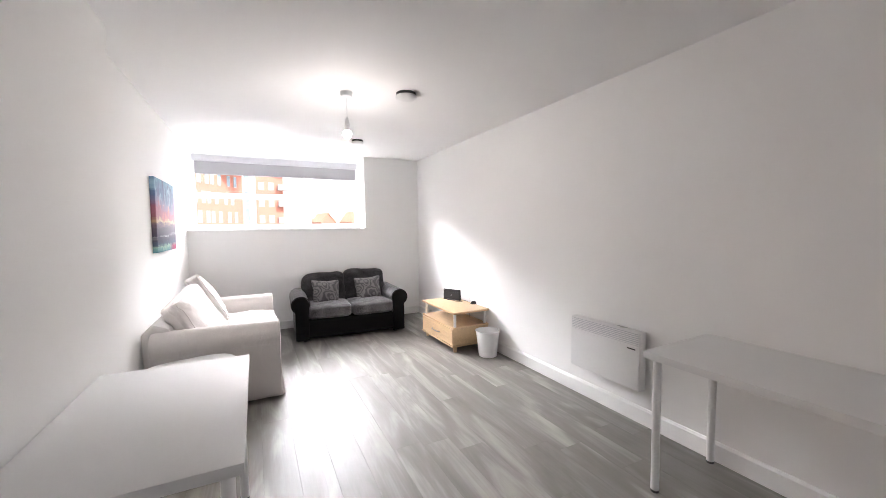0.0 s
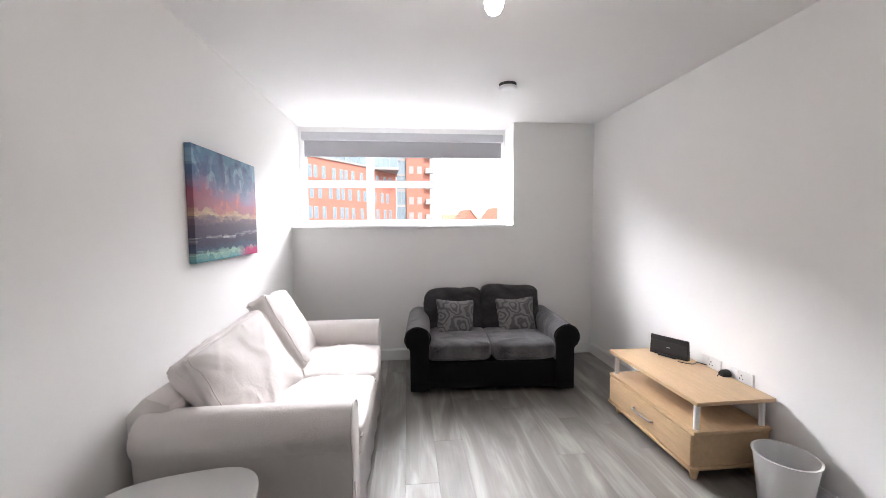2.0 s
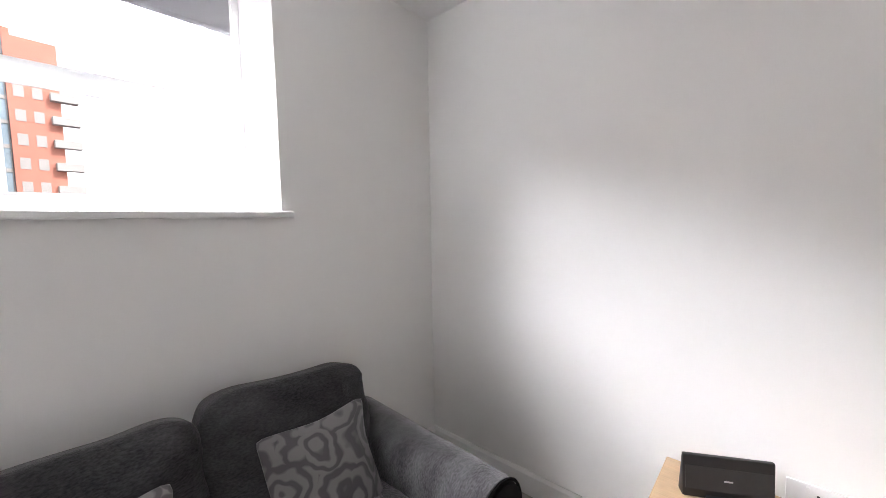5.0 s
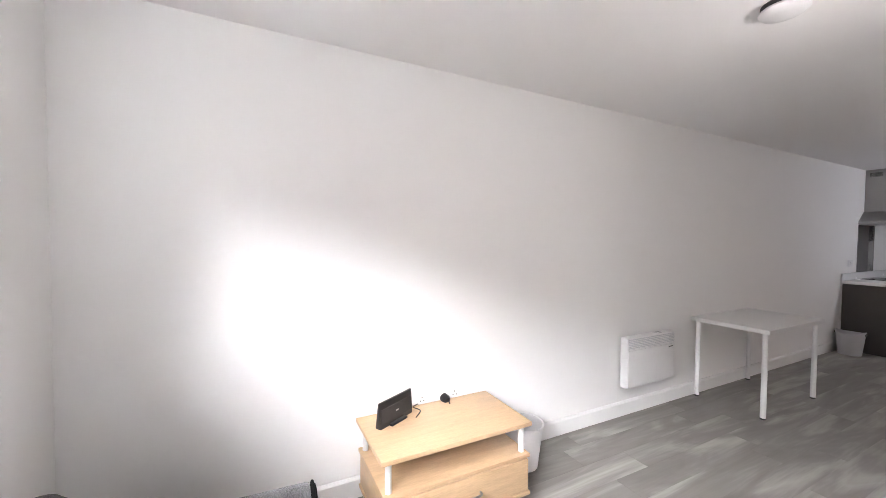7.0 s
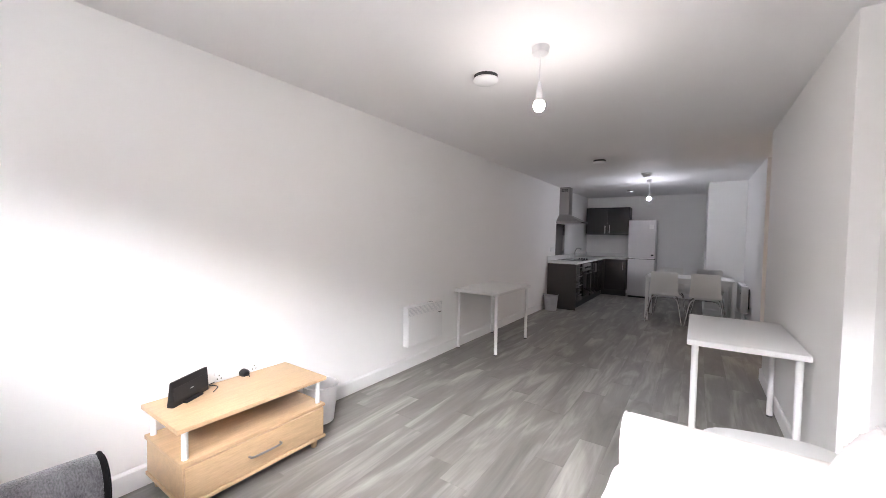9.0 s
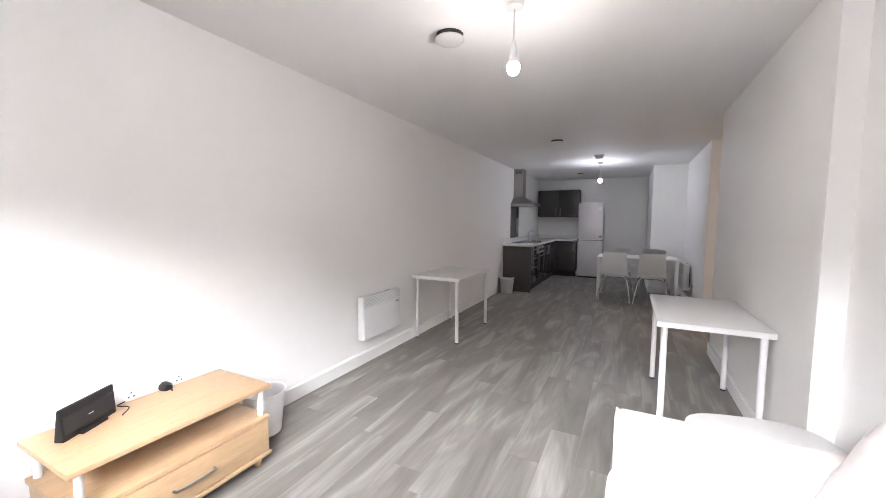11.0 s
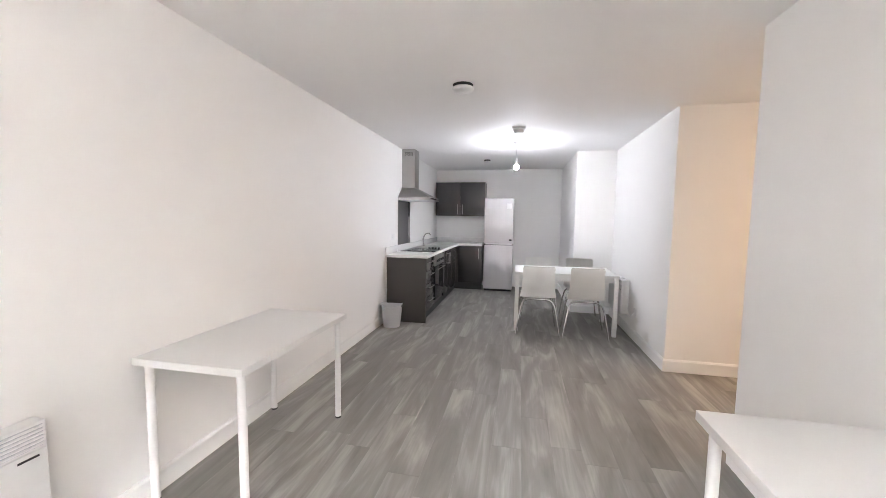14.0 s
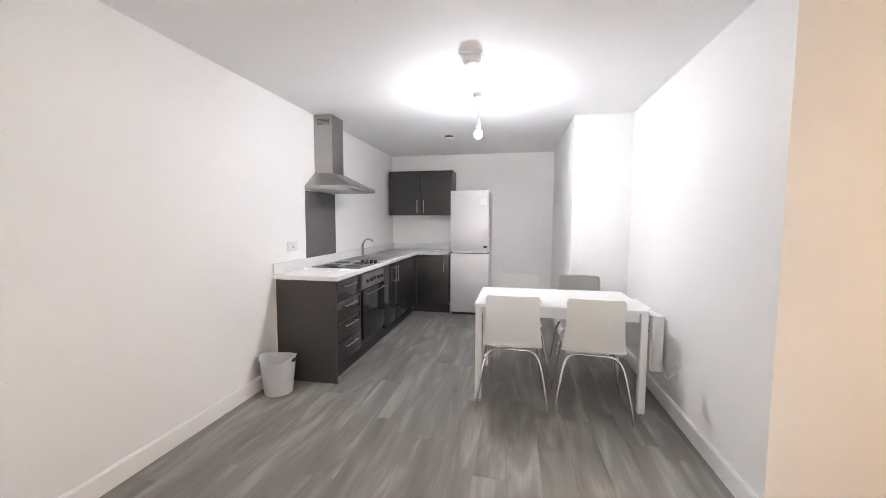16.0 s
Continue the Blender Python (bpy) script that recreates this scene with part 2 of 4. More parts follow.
    l.new(h, r.inputs[0])
    colour = r.outputs[0]
    above = math_node("MULTIPLY", math_node("SUBTRACT", up, 0.5, clamp=True), 4.0, clamp=True)
    light = math_node("MULTIPLY", math_node("MULTIPLY", math_node("SUBTRACT", blot, 0.53), 9.0, clamp=True), above)
    colour = blend(math_node("MULTIPLY", light, math_node("MULTIPLY_ADD", brush, 0.8, 0.2)), colour, (0.30, 0.45, 0.58))
    navy = math_node("MULTIPLY", math_node("MULTIPLY", math_node("SUBTRACT", 0.47, blot), 9.0, clamp=True), above)
    colour = blend(math_node("MULTIPLY", navy, 0.75), colour, (0.05, 0.065, 0.16))
    middle = math_node("SUBTRACT", 1.0, math_node("MULTIPLY", math_node("ABSOLUTE", math_node("SUBTRACT", up, 0.52), 0), 6.5), clamp=True)
    ember = math_node("MULTIPLY", math_node("MULTIPLY", math_node("SUBTRACT", blot, 0.52), 8.0, clamp=True), middle)
    colour = blend(ember, colour, (0.60, 0.17, 0.13))
    foam = math_node("SUBTRACT", 1.0, math_node("MULTIPLY", math_node("ABSOLUTE", math_node("MULTIPLY_ADD", along, -0.06, math_node("SUBTRACT", up, 0.17)), 0), 45.0), clamp=True)
    colour = blend(math_node("MULTIPLY", foam, math_node("MULTIPLY", math_node("SUBTRACT", streak, 0.42), 6.0, clamp=True)), colour, (0.48, 0.46, 0.48))
    corner = math_node("MULTIPLY", math_node("MULTIPLY", math_node("SUBTRACT", along, 0.62, clamp=True), 5.0, clamp=True), math_node("MULTIPLY", math_node("SUBTRACT", 0.09, up), 20.0, clamp=True))
    colour = blend(corner, colour, (0.42, 0.025, 0.12))
    l.new(colour, b.inputs["Base Color"])
    b.inputs["Roughness"].default_value = 0.5
    bp = n.new("ShaderNodeBump")
    bp.inputs["Strength"].default_value, bp.inputs["Distance"].default_value = 0.3, 0.003
    l.new(brush, bp.inputs["Height"])
    l.new(bp.outputs[0], b.inputs["Normal"])
    return m


def paisley_material():
    m, n, l, b = material("paisley_brocade")
    tc, v, w = n.new("ShaderNodeTexCoord"), n.new("ShaderNodeTexNoise"), n.new("ShaderNodeTexVoronoi")
    v.inputs["Scale"].default_value, v.inputs["Detail"].default_value = 9, 2
    add = n.new("ShaderNodeVectorMath")
    add.operation = "MULTIPLY_ADD"
    add.inputs[1].default_value = (0.11, 0.11, 0.0)
    l.new(tc.outputs["Object"], v.inputs["Vector"])
    l.new(v.outputs[1], add.inputs[0])
    l.new(tc.outputs["Object"], add.inputs[2])
    w.inputs["Scale"].default_value = 8.5
    l.new(add.outputs[0], w.inputs["Vector"])
    ring = n.new("ShaderNodeMath")
    ring.operation = "PINGPONG"
    ring.inputs[1].default_value = 0.15
    l.new(w.outputs["Distance"], ring.inputs[0])
    scaled = n.new("ShaderNodeMath")
    scaled.operation = "MULTIPLY"
    scaled.inputs[1].default_value = 6.6
    l.new(ring.outputs[0], scaled.inputs[0])
    r = n.new("ShaderNodeValToRGB")
    e = r.color_ramp.elements
    e[0].position, e[0].color = 0.30, (0.075, 0.071, 0.074, 1)
    e[1].position, e[1].color = 0.62, (0.19, 0.18, 0.178, 1)
    l.new(scaled.outputs[0], r.inputs[0])
    l.new(r.outputs[0], b.inputs["Base Color"])
    b.inputs["Roughness"].default_value = 0.6
    b.inputs["Sheen Weight"].default_value = 0.3
    bp = n.new("ShaderNodeBump")
    bp.inputs["Strength"].default_value, bp.inputs["Distance"].default_value = 0.3, 0.004
    l.new(scaled.outputs[0], bp.inputs["Height"])
    l.new(bp.outputs[0], b.inputs["Normal"])
    return m


PAINTING, PAISLEY = painting_material(), paisley_material()

# ---- shapes ----


def bevelled(bm, width, segments=2, angle=35):
    if width:
        bm.normal_update()
        edges = [e for e in bm.edges if len(e.link_faces) == 2 and e.calc_face_angle(0) > radians(angle)]
        bmesh.ops.bevel(bm, geom=edges, offset=width, segments=segments, profile=0.6, affect="EDGES", clamp_overlap=True)
    return bm


def box(x0, x1, y0, y1, z0, z1, bevel=0.0, bm=None):
    mine = bmesh.new()
    bmesh.ops.create_cube(mine, size=1, matrix=Matrix.Translation(((x0 + x1) / 2, (y0 + y1) / 2, (z0 + z1) / 2)) @ Matrix.Diagonal((x1 - x0, y1 - y0, z1 - z0, 1)))
    bevelled(mine, bevel)
    return joined(bm, mine)


def joined(bm, mine):
    if bm is None:
        return mine
    temp = bpy.data.meshes.new("temp")
    mine.to_mesh(temp)
    mine.free()
    bm.from_mesh(temp)
    bpy.data.meshes.remove(temp)
    return bm


def lathe(profile, segments=32, bm=None, at=(0, 0, 0)):
    """A body of revolution about z; profile: (radius, z) from the bottom up."""
    mine = bmesh.new()
    rings = []
    for r, z in profile:
        rings.append([mine.verts.new((at[0] + r * math.cos(2 * math.pi * k / segments), at[1] + r * math.sin(2 * math.pi * k / segments), at[2] + z)) for k in range(segments)])
    for a, c in zip(rings, rings[1:]):
        for k in range(segments):
            mine.faces.new((a[k], a[(k + 1) % segments], c[(k + 1) % segments], c[k]))
    mine.faces.new(rings[0][::-1])
    mine.faces.new(rings[-1])
    return joined(bm, mine)


def tube(points, radius, segments=10, bm=None):
    """A round bar along a line of points; radius: one number, or one for each point."""
    mine = bmesh.new()
    pts = [Vector(p) for p in points]
    radii = radius if isinstance(radius, (list, tuple)) else [radius] * len(pts)
    rings, side = [], None
    for k, p in enumerate(pts):
        d = (pts[min(k + 1, len(pts) - 1)] - pts[max(k - 1, 0)]).normalized()
        if side is None:
            side = d.orthogonal().normalized()
        side = (side - d * side.dot(d)).normalized()
        up = d.cross(side)
        rings.append([mine.verts.new(p + radii[k] * (side * math.cos(2 * math.pi * j / segments) + up * math.sin(2 * math.pi * j / segments))) for j in range(segments)])
    for a, c in zip(rings, rings[1:]):
        for j in range(segments):
            mine.faces.new((a[j], a[(j + 1) % segments], c[(j + 1) % segments], c[j]))
    mine.faces.new(rings[0][::-1])
    mine.faces.new(rings[-1])
    return joined(bm, mine)


def arc(points, steps=6):
    """A smooth line through the given points (Catmull-Rom)."""
    p = [Vector(q) for q in points]
    p = [2 * p[0] - p[1]] + p + [2 * p[-1] - p[-2]]
    out = []
    for k in range(1, len(p) - 2):
        for s in range(steps):
            t = s / steps
            out.append(0.5 * ((2 * p[k]) + (p[k + 1] - p[k - 1]) * t + (2 * p[k - 1] - 5 * p[k] + 4 * p[k + 1] - p[k + 2]) * t * t + (3 * p[k] - p[k - 1] - 3 * p[k + 1] + p[k + 2]) * t ** 3))
    return out + [p[-2]]


def prism(outline, axis, a, b, bevel=0.0, segments=2):
    """A plane outline drawn out along an axis from a to b. The outline's pairs are the two other axes in order."""
    bm = bmesh.new()
    def place(u, v, w):
        return {"x": (w, u, v), "y": (u, w, v), "z": (u, v, w)}[axis]
    one = [bm.verts.new(place(u, v, a)) for u, v in outline]
    two = [bm.verts.new(place(u, v, b)) for u, v in outline]
    bm.faces.new(one)
    bm.faces.new(two[::-1])
    for k in range(len(one)):
        bm.faces.new((one[k], two[k], two[(k + 1) % len(one)], one[(k + 1) % len(one)]))
    bmesh.ops.recalc_face_normals(bm, faces=bm.faces)
    return bevelled(bm, bevel, segments, 50)


def cushion(w, d, h, power=0.35, wrinkle=0.012, seed=0, cuts=14, sag=0.0, pinch=0.0, scale=5.0, soft=6.0, folds=0.18):
    """A stuffed cushion of the outer size w, d, h about its centre, with soft corners, sag and creases."""
    bm = bmesh.new()
    bmesh.ops.create_cube(bm, size=2)
    bmesh.ops.subdivide_edges(bm, edges=bm.edges, cuts=cuts, use_grid_fill=True)
    for v in bm.verts:
        c = v.co.copy()
        r = (abs(c.x) ** soft + abs(c.y) ** soft + abs(c.z) ** soft) ** (1 / soft)
        x, y, z = c / r
        edge = max(abs(x), abs(y))
        z2 = z * (pinch + (1 - pinch) * (1 - edge ** 3))
        rx = x * (1 - 0.16 * power * (1 - y * y)) if power > 0.6 else x
        ry = y * (1 - 0.16 * power * (1 - x * x)) if power > 0.6 else y
        q = Vector((rx * w / 2, ry * d / 2, z2 * h / 2))
        k = noise.noise(Vector((q.x * scale, q.y * scale, q.z * scale + seed * 7.3)))
        fold = noise.noise(Vector((q.x * scale * 1.2 + q.y * 9, q.y * scale * 0.8 - q.x * 4, seed * 3.1)))
        fold = (1 - abs(fold) * 2.2) ** 3 if abs(fold) < 0.45 else 0
        q.z += (wrinkle * k + folds * wrinkle * fold) * (1 if z > 0 else 0.4) - sag * (1 - x * x) * (1 - y * y)
        q.x += wrinkle * 0.7 * noise.noise(Vector((q.y * 6, q.z * 6, seed + 2.2)))
        q.y += wrinkle * 0.7 * noise.noise(Vector((q.x * 6, q.z * 6, seed + 5.2)))
        v.co = q
    return bm


def part(name, bm, mat, parent=None, label="", smooth=True, at=None):
    if isinstance(bm, bmesh.types.BMesh):
        mesh = bpy.data.meshes.new(name)
        bmesh.ops.recalc_face_normals(bm, faces=bm.faces)
        bm.to_mesh(mesh)
        bm.free()
        mesh.materials.append(mat)
        if smooth:
            mesh.shade_smooth()
            mesh.set_sharp_from_angle(angle=radians(38))
    else:
        mesh = bm
    ob = new(name, mesh)
    if parent is not None:
        ob.parent = parent
    if at is not None:
        ob.matrix_basis = at
    if label:
        ob["label"] = label
    return ob


def thing(name, m, label, category, group="", kind=""):
    ob = new(name)
    ob.empty_display_size = 0.1
    ob.matrix_basis = m
    return tagged(ob, label, category, group, kind)


def fixed(name, bm, mat, label, category, smooth=False):
    return tagged(part(name, bm, mat, None, "", smooth), label, category, "", "structure")

# ---- the room ----
TOP = 2.42
WEST, STEP, HALL_N, HALL_S, KWEST, BOXX, BOXY, BACK = -3.08, -2.95, -5.27, -6.67, -3.11, -2.56, -8.82, -10.78
LOUNGE = -2.98
fixed("wall_east", box(0, 0.2, BACK - 0.2, 0.4, 0, TOP, bm=None), WALL, "long plain pale grey painted wall with soft sheen", "wall")
bm = box(-3.4, 0, 0, 0.42, -0.1, 1.35)
box(-0.86, 0, 0, 0.42, 1.35, TOP, bm=bm)
fixed("wall_north", bm, WALL, "pale grey painted wall below and beside the high window", "wall")
fixed("wall_north_lintel", box(-3.4, 0.2, 0.32, 0.42, 2.36, TOP + 0.3), WALL, "white painted head of the window recess", "wall")
fixed("wall_west", box(WEST - 0.3, WEST, STEP, 0.42, 0, TOP), WALL, "pale grey wall behind the cream sofa", "wall")
fixed("wall_west_lounge", box(WEST - 0.3, LOUNGE, HALL_N, STEP, 0, TOP, 0.004), WALL, "pale grey wall, a step proud, beside the white desk", "wall")
fixed("wall_hall_north", box(-6.4, WEST - 0.3, HALL_N, HALL_N + 0.2, 0, TOP), WALL, "pale wall of the side passage", "wall")
fixed("wall_hall_south", box(-6.4, KWEST - 0.2, HALL_S - 0.2, HALL_S, 0, TOP), WALL, "pale wall of the side passage in warm lamp light", "wall")
fixed("wall_hall_end", box(-6.6, -6.4, HALL_S - 0.2, HALL_N + 0.2, 0, TOP), WALL, "plain end wall of the side passage", "wall")
fixed("wall_west_kitchen", box(KWEST - 0.2, KWEST, BOXY, HALL_S, 0, TOP), WALL, "pale grey wall beside the dining table", "wall")
fixed("wall_kitchen_boxing", box(KWEST - 0.2, BOXX, BACK, BOXY, 0, TOP, 0.004), WALL, "boxed-out pale wall beside the fridge", "wall")
fixed("wall_south", box(KWEST - 0.2, 0, BACK - 0.2, BACK, 0, TOP), WALL, "pale grey kitchen end wall", "wall")
fixed("ceiling", box(-6.6, 0.2, BACK - 0.2, 0.32, TOP, TOP + 0.15), CEIL, "smooth white painted ceiling", "ceiling")
FLOOR = fixed("floor", box(-6.6, 0, BACK, 0, -0.12, -0.006), PLINTH, "grey oak plank vinyl floor", "floor")


def skirting(x0, y0, x1, y1, nx, ny):
    """A bevelled board along a wall from one point to another; n is the way into the room."""
    t, h = 0.016, 0.115
    bm = bmesh.new()
    prof = [(0, 0), (t, 0), (t, h - 0.015), (t * 0.45, h), (0, h)]
    ends = []
    for x, y in ((x0, y0), (x1, y1)):
        ends.append([bm.verts.new((x + nx * a, y + ny * a, z)) for a, z in prof])
    bm.faces.new(ends[0])
    bm.faces.new(ends[1][::-1])
    for k in range(5):
        bm.faces.new((ends[0][k], ends[1][k], ends[1][(k + 1) % 5], ends[0][(k + 1) % 5]))
    return fixed("baseboard", bm, GLOSS, "white gloss painted skirting board", "skirting board")


for y0, y1 in ((0, -2.44), (-2.4415, -4.88), (-4.8815, -7.70)):
    skirting(0, y0, 0, y1, -1, 0)
skirting(WEST + 0.016, 0, -0.016, 0, 0, -1)
skirting(WEST, 0, WEST, STEP, 1, 0)
skirting(WEST + 0.016, STEP, LOUNGE + 0.016, STEP, 0, 1)
skirting(LOUNGE, STEP, LOUNGE, HALL_N, 1, 0)
skirting(KWEST + 0.016, HALL_S, -6.4, HALL_S, 0, 1)
skirting(LOUNGE + 0.016, HALL_N, -6.4, HALL_N, 0, -1)
skirting(KWEST, HALL_S, KWEST, BOXY, 1, 0)
skirting(KWEST + 0.016, BOXY, BOXX + 0.016, BOXY, 0, 1)
skirting(BOXX, BOXY, BOXX, BACK, 1, 0)
skirting(-1.68, BACK, BOXX + 0.016, BACK, 0, 1)

# ---- the window ----
win = thing("window_1", pose(0, 0.32, 0), "wide white framed six-pane window set high in a deep recess", "window", kind="structure")
WX0, WX1, WZ0, WZ1 = -3.08, -0.86, 1.375, 2.36
for a, b, c, d in ((WX0, WX0 + 0.06, WZ0, WZ1), (WX1 - 0.06, WX1, WZ0, WZ1)):
    part("window_frame", box(a, b, 0, 0.07, c, d, 0.006), GLOSS, win)
for c, d in ((WZ0, WZ0 + 0.055), (WZ1 - 0.06, WZ1)):
    part("window_frame", box(WX0 + 0.06, WX1 - 0.06, 0, 0.07, c, d, 0.006), GLOSS, win)
for x in (-2.345, -1.615):
    part("mullion", box(x - 0.03, x + 0.03, 0.002, 0.068, WZ0 + 0.055, WZ1 - 0.06, 0.006), GLOSS, win)
cols = [(WX0 + 0.06, -2.375), (-2.315, -1.645), (-1.585, WX1 - 0.06)]
for a, b in cols:
    part("transom", box(a, b, 0.004, 0.066, 1.80, 1.852, 0.006), GLOSS, win)
    for c, d in ((WZ0 + 0.055, 1.80), (1.852, WZ1 - 0.06)):
        bead = box(a, b, 0.02, 0.05, c, c + 0.012)
        for q in ((a, b, d - 0.012, d), (a, a + 0.012, c + 0.012, d - 0.012), (b - 0.012, b, c + 0.012, d - 0.012)):
            box(q[0], q[1], 0.02, 0.05, q[2], q[3], bm=bead)
        part("glazing_bead", bead, GLOSS, win)
        pane = part("pane", box(a + 0.008, b - 0.008, 0.033, 0.037, c + 0.008, d - 0.008), GLASS, win, "clear glass")
        pane.visible_shadow = False
fixed("window_sill", box(-3.078, -0.82, -0.03, 0.32, 1.35, 1.375, 0.006), GLOSS, "white painted window board with a rounded nose", "window sill")
blind = thing("roller_blind", pose(0, 0.22, 2.31), "grey roller blind pulled a little way down the window", "blind")
part("cassette", box(-3.02, -0.915, -0.035, 0.035, -0.055, 0.03, 0.016), PLASTIC_GREY, blind)
part("fabric", box(-2.995, -0.935, -0.002, 0.001, -0.205, -0.05), BLIND, blind, "plain grey blind fabric")
part("bottom_bar", box(-2.995, -0.935, -0.008, 0.006, -0.22, -0.203, 0.004), BLIND, blind)
part("side_chain", tube([(-0.925, 0.0, -0.03), (-0.923, 0, -0.5)], 0.003, 6), PLASTIC, blind)

# ---- outside ----
fixed("ground", box(-600, 600, 0.6, 1500, -6.2, -6.0), ASPHALT, "grey street level far below the window", "ground")


def office_block():
    """A long red brick front with a set-back glazed top storey and a tower at its far end; local x runs along the front."""
    ang = 55.3
    ob = thing("apartment_building", pose(-4.0, 67.9, -6.0, 0, 0, ang), "long red brick building with white windows and glazed top storey", "building")
    length, eaves = 62, 17.3
    part("wall", box(-length, 0, 0, 14, 0, eaves), BRICK, ob, smooth=False)
    part("coping", box(-length - 0.2, 0.2, -0.2, 14.2, eaves, eaves + 0.3), CONCRETE, ob, smooth=False)
    part("glazed_storey", box(-length, -1, 1.5, 12, eaves + 0.3, eaves + 3.2), BLUE_GLASS, ob, smooth=False)
    part("roof", box(-length, -0.6, 0.8, 12.6, eaves + 3.2, eaves + 3.5), CONCRETE, ob, smooth=False)
    frame_mesh = glass_mesh = None
    for k in range(40):
        x = -1.9 - k * 1.55 - (0.5 if k % 4 > 1 else 0)
        for s in range(5):
            z = 2.6 + s * 2.95
            w = part("window", frame_mesh or box(-0.36, 0.36, -0.06, 0.05, 0, 1.8), CONCRETE, ob, smooth=False, at=pose(x - 0.75 * (s % 2), 0, z))
            frame_mesh = w.data
            g = part("pane", glass_mesh or box(-0.29, 0.29, -0.075, -0.05, 0.08, 1.72), BLUE_GLASS, w, smooth=False)
            glass_mesh = g.data
    for k in range(40):
        part("glazing_bar", box(-1.4 - k * 1.5, -1.3 - k * 1.5, 1.4, 1.5, eaves + 0.3, eaves + 3.2), CONCRETE, ob, smooth=False)
    return ob


def tower():
    ob = thing("tower_block", pose(-3.8, 68.6, -6.0, 0, 0, 5), "tall red brick tower with a glass stair and white balconies", "building")
    part("wall", box(1.8, 6.4, 0, 9, 0, 30.5), BRICK, ob, smooth=False)
    part("stair_glazing", box(0, 1.8, 0.6, 8, 0, 33), BLUE_GLASS, ob, smooth=False)
    part("upper_wall", box(-9, 0, 3, 11, 22, 40), BRICK, ob, smooth=False)
    part("penthouse", box(-3, 3, 6, 12, 30, 46), BRICK, ob, smooth=False)
    part("glazed_bay", box(-7.5, -0.2, -6, 3, 17.5, 21.5), BLUE_GLASS, ob, smooth=False)
    part("bay_roof", box(-7.9, 0, -6.4, 3, 21.5, 21.9), CONCRETE, ob, smooth=False)
    part("bay_sill", box(-7.9, 0, -6.4, 3, 17.1, 17.5), CONCRETE, ob, smooth=False)
    for q in range(6):
        part("glazing_bar", box(-7.5 + q * 1.45, -7.4 + q * 1.45, -6.1, -6.0, 17.5, 21.5), CONCRETE, ob, smooth=False)
    slab = None
    for s in range(9):
        z = 2.6 + s * 2.95
        w = part("balcony", slab or box(0, 2.6, -1.2, 0, 0, 1.0, 0.05), CONCRETE, ob, smooth=False, at=pose(5.4, 0.2, z))
        slab = w.data
        for q in (0, 1, 2):
            part("stair_bar", box(0.05 + q * 0.8, 0.13 + q * 0.8, 0.5, 0.6, z, z + 2.5), CONCRETE, ob, smooth=False)
        part("stair_spandrel", box(0, 1.8, 0.48, 0.6, z + 2.5, z + 2.95), CONCRETE, ob, smooth=False)
        for q in (2.3, 3.9):
            part("window", box(q, q + 0.9, -0.06, 0.02, z, z + 1.4), CONCRETE, ob, smooth=False)
    return ob


office_block()
tower()


def house(x, y, turn, size):
    ob = thing("house", pose(x, y, -6, 0, 0, turn), "distant brick house with a steep clay tiled gable roof", "house")
    part("wall", prism([(-size, 0), (size, 0), (size, 9.4), (0, 9.4 + size * 1.2), (-size, 9.4)], "y", 0, 10), BRICK, ob, smooth=False)
    for s in (-1, 1):
        part("roof", prism([(0, 9.6 + size * 1.2), (s * (size + 0.3), 9.1), (s * (size + 0.3), 9.4), (0, 9.95 + size * 1.2)], "y", -0.3, 10.3), ROOF_TILE, ob, smooth=False)
    part("window", box(-0.6, 0.6, -0.08, 0.05, 6.4, 8.0), CONCRETE, ob, smooth=False)
    return ob


for x, y, turn, size in ((17.8, 112, 10, 2.0), (27.2, 111, 10, 2.5), (39, 118, 10, 2.2)):
    tagged(house(x, y, turn, size), group="houses in the distance")
back = thing("terrace", pose(2, 190, -6, 0, 0, 5), "far pale terrace of buildings on the skyline", "building")
part("wall", box(0, 34, 0, 10, 0, 10.5), CONCRETE, back, smooth=False)
part("roof", prism([(0, 10.5), (10, 10.5), (5, 13)], "x", -0.5, 34.5), ROOF_TILE, back, smooth=False)

# ---- lounge ----


def sofa_arm(w, h, roll, y0, y1, side, bevel=0.012):
    """A rolled arm: an upright panel with a round top that leans outwards. side: -1 or 1, the way out."""
    pts = [(0, 0.03), (side * w, 0.03), (side * w, h - 1.9 * roll)]
    cx, cz = side * (w * 0.5 + 0.015), h - roll
    for k in range(13):
        a = radians(-40 + k * 18)
        pts.append((cx + side * roll * math.cos(a), cz + roll * math.sin(a)))
    pts.append((0, h - 2.2 * roll))
    return prism(pts, "y", y0, y1, bevel)


